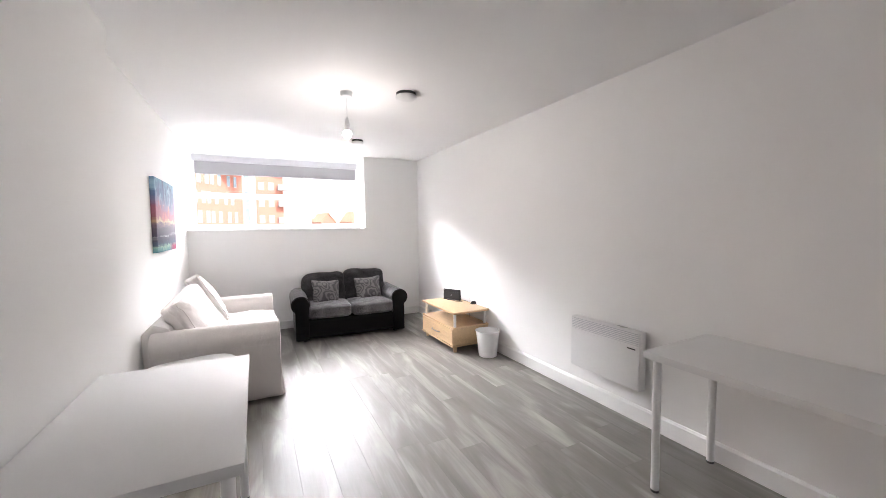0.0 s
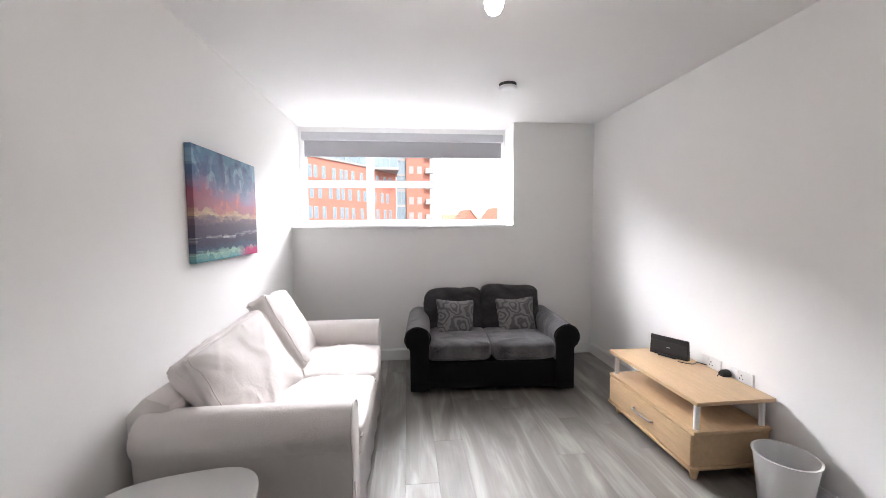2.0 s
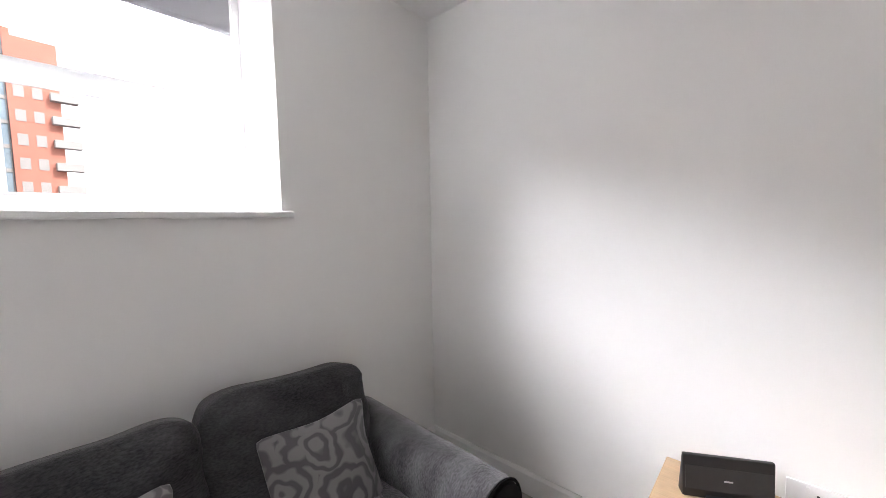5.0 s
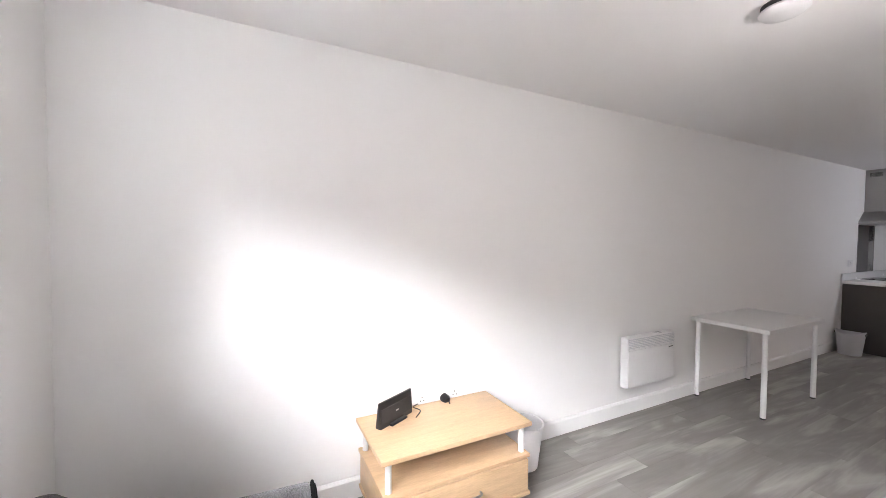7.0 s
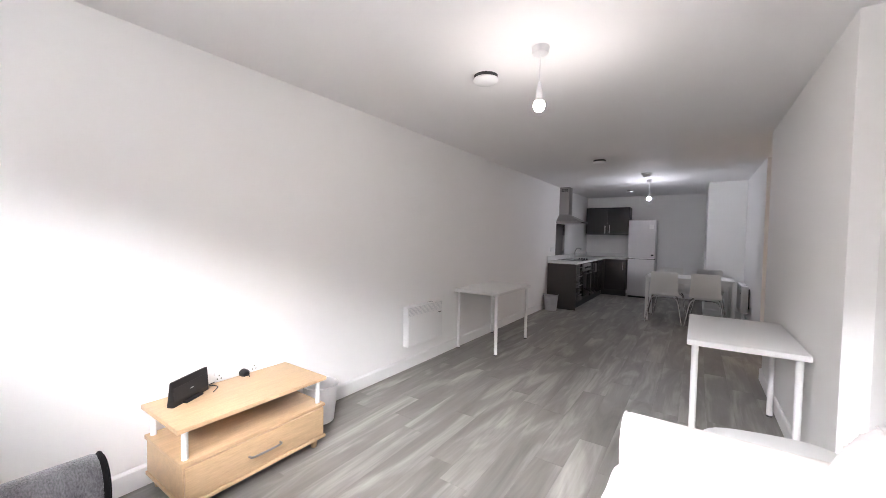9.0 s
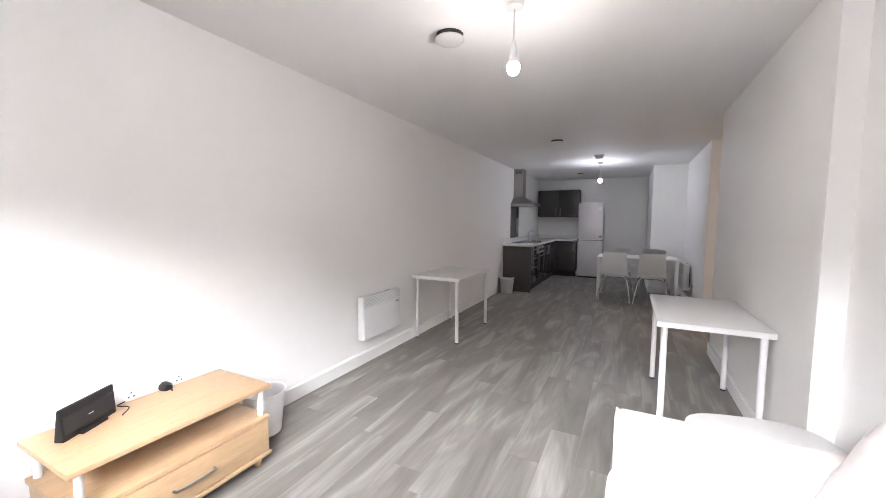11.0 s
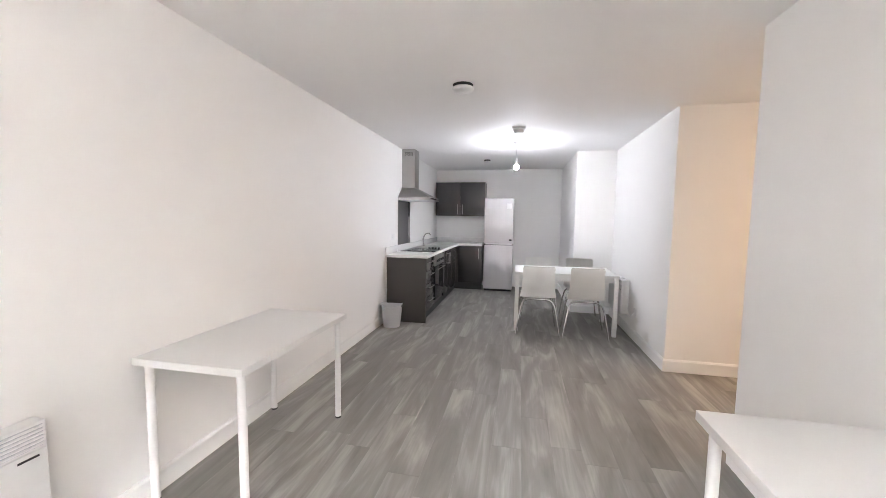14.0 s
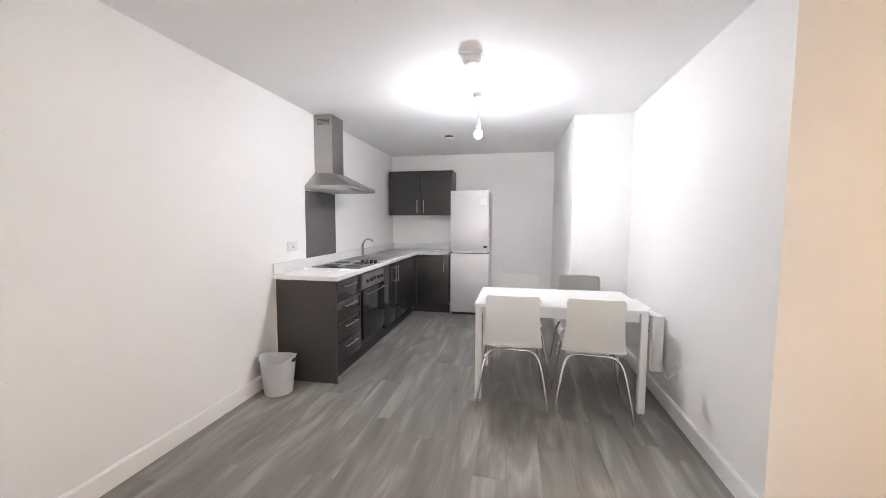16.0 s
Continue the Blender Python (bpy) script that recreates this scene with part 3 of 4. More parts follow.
def dark_sofa(m):
    s = thing("two_seat_sofa", m, "charcoal chenille two-seat sofa with black rolled arm fronts", "sofa")
    w = 1.32
    part("base", box(-w / 2 + 0.13, w / 2 - 0.13, -0.815, -0.05, 0.045, 0.27, 0.02), VELVET_DARK, s, "black woven base")
    part("back_frame", prism([(-0.17, 0.06), (0.0, 0.06), (0.02, 0.52), (-0.04, 0.58), (-0.12, 0.54)], "x", -w / 2 + 0.14, w / 2 - 0.14, 0.02), VELVET_DARK, s)
    for side in (-1, 1):
        x = side * (w / 2 - 0.14)
        a = part("arm", sofa_arm(0.155, 0.56, 0.105, -0.81, -0.03, side, 0.015), VELVET, s, at=pose(x, 0, 0))
        part("arm_front", sofa_arm(0.15, 0.553, 0.098, -0.83, -0.805, side, 0.01), VELVET_DARK, a, "black fabric arm front")
        part("piping", tube(arc([(side * 0.02, -0.818, 0.36)] + [(side * (0.09 + 0.104 * math.cos(radians(q))), -0.818, 0.455 + 0.104 * math.sin(radians(q))) for q in (175, 135, 90, 45, 0, -40)]), 0.005, 6), VELVET_DARK, a)
        part("seat_cushion", cushion(0.53, 0.62, 0.19, 0.3, 0.012, 3 + side, sag=0.008, pinch=0.7, soft=8, cuts=26, folds=0.7), VELVET, s, at=pose(side * 0.263, -0.525, 0.335, -2, 0, side * 1.5))
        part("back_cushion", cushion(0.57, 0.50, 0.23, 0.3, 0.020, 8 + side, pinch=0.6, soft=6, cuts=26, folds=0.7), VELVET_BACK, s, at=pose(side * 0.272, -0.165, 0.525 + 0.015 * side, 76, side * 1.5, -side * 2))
        for y in (-0.74, -0.10):
            part("foot", lathe([(0.02, 0), (0.026, 0.01), (0.028, 0.06)], 12), BLACK, s, at=pose(side * 0.56, y, 0))
    return s


def scatter_cushion(m, seed):
    ob = part("scatter_cushion", cushion(0.37, 0.38, 0.14, 0.7, 0.012, seed, pinch=0.06, soft=14), PAISLEY)
    ob.matrix_basis = m
    return tagged(ob, "square grey paisley brocade scatter cushion on the dark sofa", "cushion", "scatter cushions")


DS = pose(-1.23, -0.05, 0, 0, 0, -3)
dark_sofa(DS)
scatter_cushion(DS @ pose(-0.27, -0.37, 0.508, 66, 3, 4), 1)
scatter_cushion(DS @ pose(0.30, -0.35, 0.512, 68, -4, -5), 5)


def pillow_point(x, y, z, w, d, h, seed):
    """Where a point of the unit box lies on a feather-filled box pillow: full in the middle, slumped gusset, folds drawn in from the corners."""
    r = (x ** 10 + y ** 10 + z ** 10) ** 0.1
    x, y, z = x / r, y / r, z / r
    edge = max(abs(x), abs(y))
    q = Vector((x * w / 2 * (1 - 0.05 * (1 - y * y)), y * d / 2 * (1 - 0.05 * (1 - x * x)), z * h / 2 * (0.50 + 0.50 * (1 - edge ** 2.5))))
    big = noise.noise(Vector((q.x * 4, q.y * 4, z + seed * 7.3)))
    ang = math.atan2(abs(y) - 1.15, abs(x) - 1.1)
    near = max(0.0, 1.0 - math.hypot(abs(x) - 1, abs(y) - 1) / 1.15)
    pull = max(0.0, 1 - 2.6 * abs(noise.noise(Vector((ang * 4.5 + (3 if x > 0 else 0), 1.7 if y > 0 else 4.4, seed * 3.1 + near * 0.7))))) ** 2
    crumple = max(0.0, 1 - 3.2 * abs(noise.noise(Vector((q.x * 7 + 1.5 * big, q.y * 4.5 - q.x * 3, seed * 1.9))))) ** 2
    side = 1 if z > 0 else -1
    q.z += side * (0.016 * big + 0.013 * near * pull + 0.007 * crumple)
    q.y += 0.018 * noise.noise(Vector((q.x * 5, z, seed + 5.2))) * abs(y)
    q.x += 0.014 * noise.noise(Vector((q.y * 5, z, seed + 2.2))) * abs(x)
    if edge > 0.97:
        q += Vector((x, y, 0)) * 0.006 * noise.noise(Vector((q.x * 22, q.y * 22, seed)))
    return q


def box_pillow(w, d, h, seed, cuts=40):
    bm = bmesh.new()
    bmesh.ops.create_cube(bm, size=2)
    bmesh.ops.subdivide_edges(bm, edges=bm.edges, cuts=cuts, use_grid_fill=True)
    for v in bm.verts:
        v.co = pillow_point(*v.co, w, d, h, seed)
    return bm


def pillow_rim(w, d, h, seed, z):
    """The seam where a face of the pillow meets its gusset."""
    line = [(-1 + 2 * k / 24, -1) for k in range(24)] + [(1, -1 + 2 * k / 24) for k in range(24)] + [(1 - 2 * k / 24, 1) for k in range(24)] + [(-1, 1 - 2 * k / 24) for k in range(25)]
    return [pillow_point(x, y, z, w, d, h, seed) * 1.003 for x, y in line]


def cream_sofa(m):
    s = thing("slipcovered_sofa", m, "cream cotton slipcovered two-seat sofa with plump back pillows", "sofa")
    w = 1.50
    part("base", box(-w / 2 + 0.12, w / 2 - 0.12, -0.84, -0.04, 0.03, 0.30, 0.03), COTTON, s)
    part("back_frame", prism([(-0.2, 0.05), (0.0, 0.05), (0.03, 0.62), (-0.05, 0.70), (-0.15, 0.66)], "x", -w / 2 + 0.04, w / 2 - 0.04, 0.03), COTTON, s)
    for side in (-1, 1):
        x = side * (w / 2 - 0.15)
        a = part("arm", sofa_arm(0.165, 0.635, 0.10, -0.88, -0.03, side, 0.03), COTTON, s, at=pose(x, 0, 0))
        part("piping", tube(arc([(side * 0.01, -0.872, 0.06), (side * 0.01, -0.872, 0.40)] + [(side * (0.097 + 0.098 * math.cos(radians(q))), -0.872, 0.535 + 0.098 * math.sin(radians(q))) for q in (175, 135, 90, 45, 0, -40)] + [(side * 0.163, -0.872, 0.40), (side * 0.163, -0.872, 0.06)]), 0.005, 6), COTTON, a)
        sc = part("seat_cushion", cushion(0.61, 0.74, 0.20, 0.25, 0.016, 13 + side, sag=-0.012, pinch=0.75, cuts=34, soft=12, folds=0.5), COTTON, s, at=pose(side * 0.300, -0.53, 0.385, -1, 0, side))
        part("piping", tube([(x2 * 0.294, -0.37 + 0.008, 0.03) for x2 in (-1, -0.5, 0, 0.5, 1)], 0.005, 6), COTTON, sc)
        bp = part("back_pillow", box_pillow(0.68, 0.53, 0.19, 21 + 4 * side), COTTON, s, at=pose(0.02 + side * 0.325, -0.28, 0.650 + 0.03 * side, 61, side * 6, side * 6))
        for z in (1, -1):
            part("piping", tube(pillow_rim(0.68, 0.53, 0.19, 21 + 4 * side, z), 0.0045, 6), COTTON, bp)
    for side in (-1, 1):
        bm = bmesh.new()
        n = 40
        rows = []
        for k in range(n + 1):
            y = -0.88 + 0.85 * k / n
            off = 0.003 * math.sin(k * 0.9) + 0.008
            rows.append([bm.verts.new((side * (w / 2 + 0.004 + (off * (1 - q))), y, 0.03 + 0.29 * q)) for q in (0, 0.35, 0.7, 1)])
        for a, b in zip(rows, rows[1:]):
            for q in range(3):
                bm.faces.new((a[q], b[q], b[q + 1], a[q + 1]))
        bmesh.ops.solidify(bm, geom=bm.faces[:], thickness=0.006)
        part("skirt", bm, COTTON, s)
    bm = bmesh.new()
    rows = []
    for k in range(61):
        x = -w / 2 + w * k / 60
        off = 0.004 * math.sin(k * 0.7) + 0.008 + (0.02 if k in (2, 3, 57, 58) else 0)
        rows.append([bm.verts.new((x, -0.875 - off * (1 - q), 0.02 + 0.29 * q)) for q in (0, 0.35, 0.7, 1)])
    for a, b in zip(rows, rows[1:]):
        for q in range(3):
            bm.faces.new((a[q], b[q], b[q + 1], a[q + 1]))
    bmesh.ops.solidify(bm, geom=bm.faces[:], thickness=0.006)
    part("skirt", bm, COTTON, s)
    for x in (-0.66, 0.66):
        for y in (-0.80, -0.10):
            part("foot", lathe([(0.02, 0), (0.025, 0.05)], 12), BLACK, s, at=pose(x, y, 0))
    return s


cream_sofa(pose(-3.06, -1.52, 0, 0, 0, 90))


def side_table(m):
    t = thing("side_table", m, "white side table with rounded top and splayed pale wooden legs", "table")
    out = []
    for k in range(48):
        a = 2 * math.pi * k / 48
        c, s = math.cos(a), math.sin(a)
        r = 1 / (abs(c) ** 3.2 + abs(s) ** 3.2) ** (1 / 3.2)
        out.append((0.27 * r * c, 0.23 * r * s))
    part("tabletop", prism(out, "z", 0.435, 0.455, 0.006), TABLE_WHITE, t)
    for x, y in ((-0.14, -0.12), (0.15, -0.12), (-0.14, 0.12), (0.15, 0.12)):
        part("leg", tube([(x, y, 0.436), (x * 1.45, y * 1.4, 0)], [0.021, 0.013], 14), PINE_LEG, t, "tapered pale wooden leg")
    return t


side_table(pose(-2.74, -2.575, 0, 0, 0, 12))


def desk(m, label):
    t = thing("desk", m, label, "table", "white desks")
    part("tabletop", box(-0.295, 0.295, -0.5, 0.5, 0.692, 0.727, 0.003), TABLE_WHITE, t)
    for x in (-0.25, 0.25):
        for y in (-0.45, 0.45):
            leg = part("leg", lathe([(0.0195, 0.012), (0.0195, 0.688), (0.035, 0.688), (0.035, 0.692)], 20), STEEL_WHITE, t, at=pose(x, y, 0))
            part("foot", lathe([(0.020, 0), (0.021, 0.004), (0.016, 0.014)], 16), BLACK, leg, "black plastic foot")
    return t


desk(pose(-0.297, -4.79, 0), "plain white rectangular desk with round steel legs by the long wall")
desk(pose(-2.676, -3.865, 0), "plain white rectangular desk with round steel legs opposite the heater")


def tv_bench(m):
    t = thing("tv_bench", m, "pale oak veneer television bench with one drawer and white posts", "tv bench")
    part("tabletop", box(-0.226, 0.226, -0.418, 0.418, 0.427, 0.449, 0.003), BEECH, t)
    part("body", box(-0.215, 0.222, -0.395, 0.395, 0.084, 0.262, 0.002), BEECH, t)
    part("shelf", box(-0.228, 0.226, -0.405, 0.405, 0.262, 0.282, 0.003), BEECH, t)
    d = part("drawer_front", box(-0.233, -0.216, -0.39, 0.39, 0.088, 0.257, 0.002), BEECH, t)
    part("handle", tube(arc([(-0.233, -0.09, 0.17), (-0.256, -0.078, 0.17), (-0.26, 0, 0.17), (-0.256, 0.078, 0.17), (-0.233, 0.09, 0.17)]), 0.006, 8), STEEL, d, "curved brushed metal handle")
    part("bottom_board", box(-0.24, 0.226, -0.402, 0.402, 0.066, 0.083, 0.003), BEECH, t)
    for x in (-0.19, 0.19):
        for y in (-0.375, 0.375):
            part("post", lathe([(0.015, 0.282), (0.015, 0.427)], 16), STEEL_WHITE, t, "white round post", at=pose(x, y, 0))
            part("foot", lathe([(0.017, 0), (0.027, 0.066)], 16), BEECH, t, "turned wooden foot", at=pose(x * 0.95, y * 0.95, 0))
    return t


tv_bench(pose(-0.246, -1.623, 0, 0, 0, 0.2))
r = thing("router", pose(-0.135, -1.385, 0.449, 0, 0, -62), "black upright broadband router on the bench", "router")
part("casing", prism([(-0.02, 0.0), (0.02, 0.0), (0.002, 0.135), (-0.012, 0.135)], "x", -0.125, 0.125, 0.006), BLACK, r)
part("front_band", prism([(-0.0235, 0.03), (-0.02, 0.03), (-0.0125, 0.10), (-0.0165, 0.10)], "x", -0.118, 0.118, 0.0), BLACK_MATT, r, "matt dark front band")
part("badge", box(-0.012, 0.012, -0.0206, -0.0196, 0.061, 0.066), PLASTIC_GREY, r, "small pale badge")
part("stand", box(-0.06, 0.06, -0.04, 0.04, 0, 0.012, 0.004), BLACK, r)


def socket(m, label, gangs=2):
    s = thing("wall_socket", m, label, "socket", "wall sockets")
    w = 0.073 * gangs
    part("plate", box(-0.009, 0, -w, w, -0.043, 0.043, 0.003), PLASTIC, s)
    for g in range(gangs):
        y = (g - (gangs - 1) / 2) * 0.073 * 1.0 * 2 * 0.5
        for q in ((0.0, 0.012), (-0.011, -0.008), (0.011, -0.008)):
            part("slot", box(-0.0098, -0.0088, y + q[0] - 0.003, y + q[0] + 0.003, q[1] - 0.004, q[1] + 0.004), BLACK, s)
        part("switch", box(-0.013, -0.009, y + 0.018, y + 0.028, 0.018, 0.034, 0.001), PLASTIC, s)
    return s


socket(pose(0, -1.60, 0.47), "white double plastic wall socket behind the bench", 1)
socket(pose(0, -1.82, 0.47), "white double plastic wall socket behind the bench", 1)
plug = thing("plug", pose(-0.012, -1.74, 0.46), "black mains adapter plugged in behind the bench", "plug")
part("body", lathe([(0.02, 0), (0.027, 0.008), (0.027, 0.04), (0.018, 0.055)], 20), BLACK, plug, at=pose(0, 0, 0, 0, -90, 0))
part("lead", tube(arc([(-0.05, 0, 0), (-0.08, 0.0, -0.02), (-0.05, 0.05, -0.2), (-0.03, 0.06, -0.44)]), 0.003, 6), BLACK, plug)
lead = thing("router_lead", pose(0, 0, 0), "thin black lead on the bench top behind the router", "cable")
part("lead", tube(arc([(-0.16, -1.50, 0.4525), (-0.10, -1.55, 0.4525), (-0.04, -1.53, 0.4525), (-0.012, -1.57, 0.45)]), 0.003, 6), BLACK, lead)


def paper_bin(m, top, base, h, mat, label, holes=False):
    b = thing("waste_bin", m, label, "bin")
    bm = bmesh.new()
    seg = 40
    rows = []
    for r0, z in ((base - 0.006, 0.01), (base, 0.0), (base + (top - base) * 0.5, h * 0.5), (top, h - 0.008), (top + 0.006, h - 0.006), (top + 0.006, h), (top - 0.004, h), (top - 0.008, h - 0.02), (base - 0.004, 0.012)):
        rows.append([bm.verts.new((r0 * math.cos(2 * math.pi * k / seg), r0 * math.sin(2 * math.pi * k / seg), z + (0.03 * abs(math.cos(2 * math.pi * k / seg)) ** 3 if holes and z > h * 0.8 else 0))) for k in range(seg)])
    for a, c in zip(rows, rows[1:]):
        for k in range(seg):
            bm.faces.new((a[k], a[(k + 1) % seg], c[(k + 1) % seg], c[k]))
    bm.faces.new(rows[-1])
    part("bucket", bm, mat, b)
    if holes:
        for s in (-1, 1):
            part("grip_hole", prism([(0.035 * math.cos(radians(q)), h - 0.005 + 0.013 * math.sin(radians(q))) for q in range(0, 360, 24)], "x", s * (top + 0.0005) - 0.004, s * (top + 0.0005) + 0.004), BLACK, b, "dark oval grip hole")
    return b


paper_bin(pose(-0.165, -2.23, 0), 0.125, 0.095, 0.27, PLASTIC, "plain white plastic waste bin beside the bench")


def heater(m, label, w, h=0.40, d=0.085):
    """A slim convector on a wall; local -x is into the room, local y along the wall."""
    o = thing("panel_heater", m, label, "heater", "panel heaters")
    part("body", box(-d, -0.02, -w / 2, w / 2, 0, h, 0.008), STEEL_WHITE, o)
    part("front_panel", box(-d - 0.006, -d + 0.001, -w / 2 + 0.006, w / 2 - 0.006, 0.008, h - 0.10, 0.003), STEEL_WHITE, o)
    # shade between the slats, put in as a grey sheet
    part("recess", box(-d - 0.001, -d + 0.002, -w / 2 + 0.012, w / 2 - 0.012, h - 0.092, h - 0.012), PLASTIC_GREY, o, "grey sheet coloured as the shade in the grille")
    for k in range(6):
        z = h - 0.088 + k * 0.013
        part("grille_slat", box(-d - 0.007, -d + 0.001, -w / 2 + 0.01, w / 2 - 0.01, z, z + 0.007), STEEL_WHITE, o)
    part("badge", box(-d - 0.0072, -d - 0.0058, -w / 2 + 0.03, -w / 2 + 0.09, h - 0.124, h - 0.116), BLACK, o, "small dark badge")
    for y in (-w / 3, w / 3):
        part("bracket", box(-0.022, 0, y - 0.02, y + 0.02, 0.05, h - 0.05), PLINTH, o)
    return o


heater(pose(0, -3.62, 0.25), "white slim convector heater on the long wall", 0.60)
hw = heater(pose(KWEST, -8.13, 0.25, 0, 0, 180), "white slim convector heater behind the dining table", 0.66, 0.42, 0.105)
sp = thing("heater_spur", pose(KWEST, -7.60, 0.33), "white fused wall outlet with a white lead to the heater", "socket")
part("plate", box(0, 0.009, -0.043, 0.043, -0.043, 0.043, 0.003), PLASTIC, sp)
part("lead", tube(arc([(0.012, -0.01, -0.01), (0.05, -0.03, -0.06), (0.05, -0.09, -0.04), (0.04, -0.17, 0.02)]), 0.005, 8), PLASTIC, sp)

pic = thing("canvas_painting", pose(WEST + 0.002, -1.745, 1.185), "abstract seascape canvas in blue, red and pink above the cream sofa", "painting")
part("canvas", box(0, 0.036, 0, 0.79, 0, 0.62, 0.003), PAINTING, pic)


def detector(x, y, label, r=0.085):
    o = thing("smoke_detector", pose(x, y, TOP), label, "smoke detector", "ceiling detectors")
    # black base colour stands for the shadow between cover and ceiling
    part("base", lathe([(r * 0.90, -0.020), (r * 0.92, 0.0)], 32), BLACK_MATT, o, "base ring coloured dark for the shadow under the ceiling")
    part("cover", lathe([(r * 0.45, -0.048), (r * 0.86, -0.042), (r, -0.030), (r * 0.96, -0.022)], 36), PLASTIC, o)
    return o


detector(-1.23, -2.70, "round white smoke detector on the lounge ceiling")
detector(-1.195, -1.0, "round white smoke detector near the window", 0.07)
detector(-1.29, -5.86, "round white smoke detector on the ceiling mid room")
detector(-1.17, -9.50, "small round white detector on the kitchen ceiling", 0.06)
ka = thing("heat_alarm", pose(-1.71, -7.30, TOP), "white square-backed heat alarm hanging below the ceiling", "heat alarm")
part("mount", box(-0.075, 0.075, -0.075, 0.075, -0.02, 0, 0.006), PLASTIC, ka)
part("alarm", lathe([(0.03, -0.062), (0.045, -0.058), (0.056, -0.045), (0.06, -0.02)], 32), PLASTIC, ka)


def pendant(x, y, drop, bulb_mat, label):
    o = thing("pendant_lamp", pose(x, y, TOP), label, "lamp")
    part("ceiling_rose", lathe([(0.018, -0.045), (0.042, -0.036), (0.048, -0.01), (0.048, 0)], 28), PLASTIC, o)
    part("flex", tube([(0, 0, -0.04), (0.002, 0, -drop + 0.12)], 0.0035, 8), PLASTIC, o)
    part("lamp_holder", lathe([(0.019, -drop + 0.035), (0.021, -drop + 0.05), (0.017, -drop + 0.09), (0.013, -drop + 0.10), (0.009, -drop + 0.125)], 20), PLASTIC, o)
    part("bulb", lathe([(0.006, -drop - 0.034), (0.020, -drop - 0.029), (0.029, -drop - 0.013), (0.031, -drop), (0.0305, -drop + 0.006), (0.0265, -drop + 0.018)], 24), bulb_mat, o, "lit frosted bulb")
    part("bulb_collar", lathe([(0.0262, -drop + 0.0182), (0.023, -drop + 0.027), (0.017, -drop + 0.038)], 24), PLASTIC, o)
    return o


pendant(-1.66, -2.53, 0.318, BULB_WHITE, "bare lit bulb hanging on a white flex in the lounge")
pendant(-1.685, -8.02, 0.33, BULB_COOL, "bare cool white bulb on a short flex over the dining table")

# ---- kitchen ----
UX, UY = -0.56, -7.655


def bar_handle(a, b, parent, out):
    a, b, out = Vector(a), Vector(b), Vector(out)
    bm = tube([a + out, b + out], 0.0055, 10)
    d = (b - a).normalized() * 0.02
    tube([a + d, a + d + out], 0.004, 8, bm)
    tube([b - d, b - d + out], 0.004, 8, bm)
    return part("handle", bm, STEEL, parent, "brushed steel bar handle")


def base_unit(y0, y1, label):
    u = thing("base_cabinet", pose(0, y0, 0), label, "cabinet", "kitchen base cabinets")
    part("body", box(UX + 0.02, -0.01, y1 - y0 + 0.002, -0.002, 0.14, 0.868), UNIT_SIDE, u, smooth=False)
    part("plinth", box(UX + 0.06, UX + 0.075, y1 - y0, 0, 0, 0.14), PLINTH, u, smooth=False)
    return u


end = thing("end_panel", pose(0, UY, 0), "anthracite end panel closing the kitchen run", "cabinet panel")
part("panel", box(UX, -0.014, -0.018, 0, 0, 0.869, 0.001), UNIT_SIDE, end)
part("scribe_strip", box(-0.013, -0.002, -0.018, 0.001, 0.116, 0.869, 0.001), GLOSS, end, "white filler strip against the wall")
dr = base_unit(UY - 0.02, -8.20, "anthracite four-drawer base cabinet with steel bar handles")
zs = [0.145, 0.335, 0.515, 0.69, 0.862]
for a, b in zip(zs, zs[1:]):
    f = part("drawer_front", box(UX, UX + 0.018, -0.466, -0.003, a, b - 0.006, 0.002), UNIT, dr)
    bar_handle((UX, -0.12, b - 0.06), (UX, -0.36, b - 0.06), f, (-0.028, 0, 0))
ov = base_unit(-8.20, -8.80, "oven housing cabinet with anthracite trim")
oven = thing("built_in_oven", pose(UX, -8.50, 0.17), "stainless and black glass built-in electric oven", "oven")
part("door", box(-0.004, 0.018, -0.295, 0.295, 0.03, 0.52, 0.004), BLACK_GLASS, oven, "black glass oven door")
part("control_panel", box(-0.004, 0.018, -0.295, 0.295, 0.53, 0.675, 0.004), STEEL, oven, "brushed steel control panel")
bar_handle((-0.004, -0.25, 0.48), (-0.004, 0.25, 0.48), oven, (-0.035, 0, 0))
for y in (-0.2, -0.1, 0.1, 0.2):
    part("knob", lathe([(0.018, 0), (0.016, 0.022)], 18), BLACK, oven, at=pose(-0.004, y, 0.60, 0, -90, 0))
part("display", box(-0.006, -0.003, -0.05, 0.05, 0.585, 0.62), BLACK_GLASS, oven)
for y0, y1, flip in ((-8.80, -9.20, 1), (-9.20, -9.60, -1)):
    u = base_unit(y0, y1, "anthracite base cabinet with one door under the sink")
    f = part("door", box(UX, UX + 0.018, y1 - y0 + 0.002, -0.002, 0.145, 0.862, 0.002), UNIT, u)
    y = -0.35 if flip > 0 else -0.05
    bar_handle((UX, y, 0.62), (UX, y, 0.82), f, (-0.028, 0, 0))
u = base_unit(-9.60, BACK + 0.59, "blind anthracite corner cabinet")
part("filler", box(UX, UX + 0.018, BACK + 0.6 + 9.60, -0.002, 0.145, 0.862, 0.001), UNIT, u)
FRONT = BACK + 0.585
u = thing("base_cabinet", pose(0, 0, 0), "anthracite base cabinet with one door beside the fridge", "cabinet", "kitchen base cabinets")
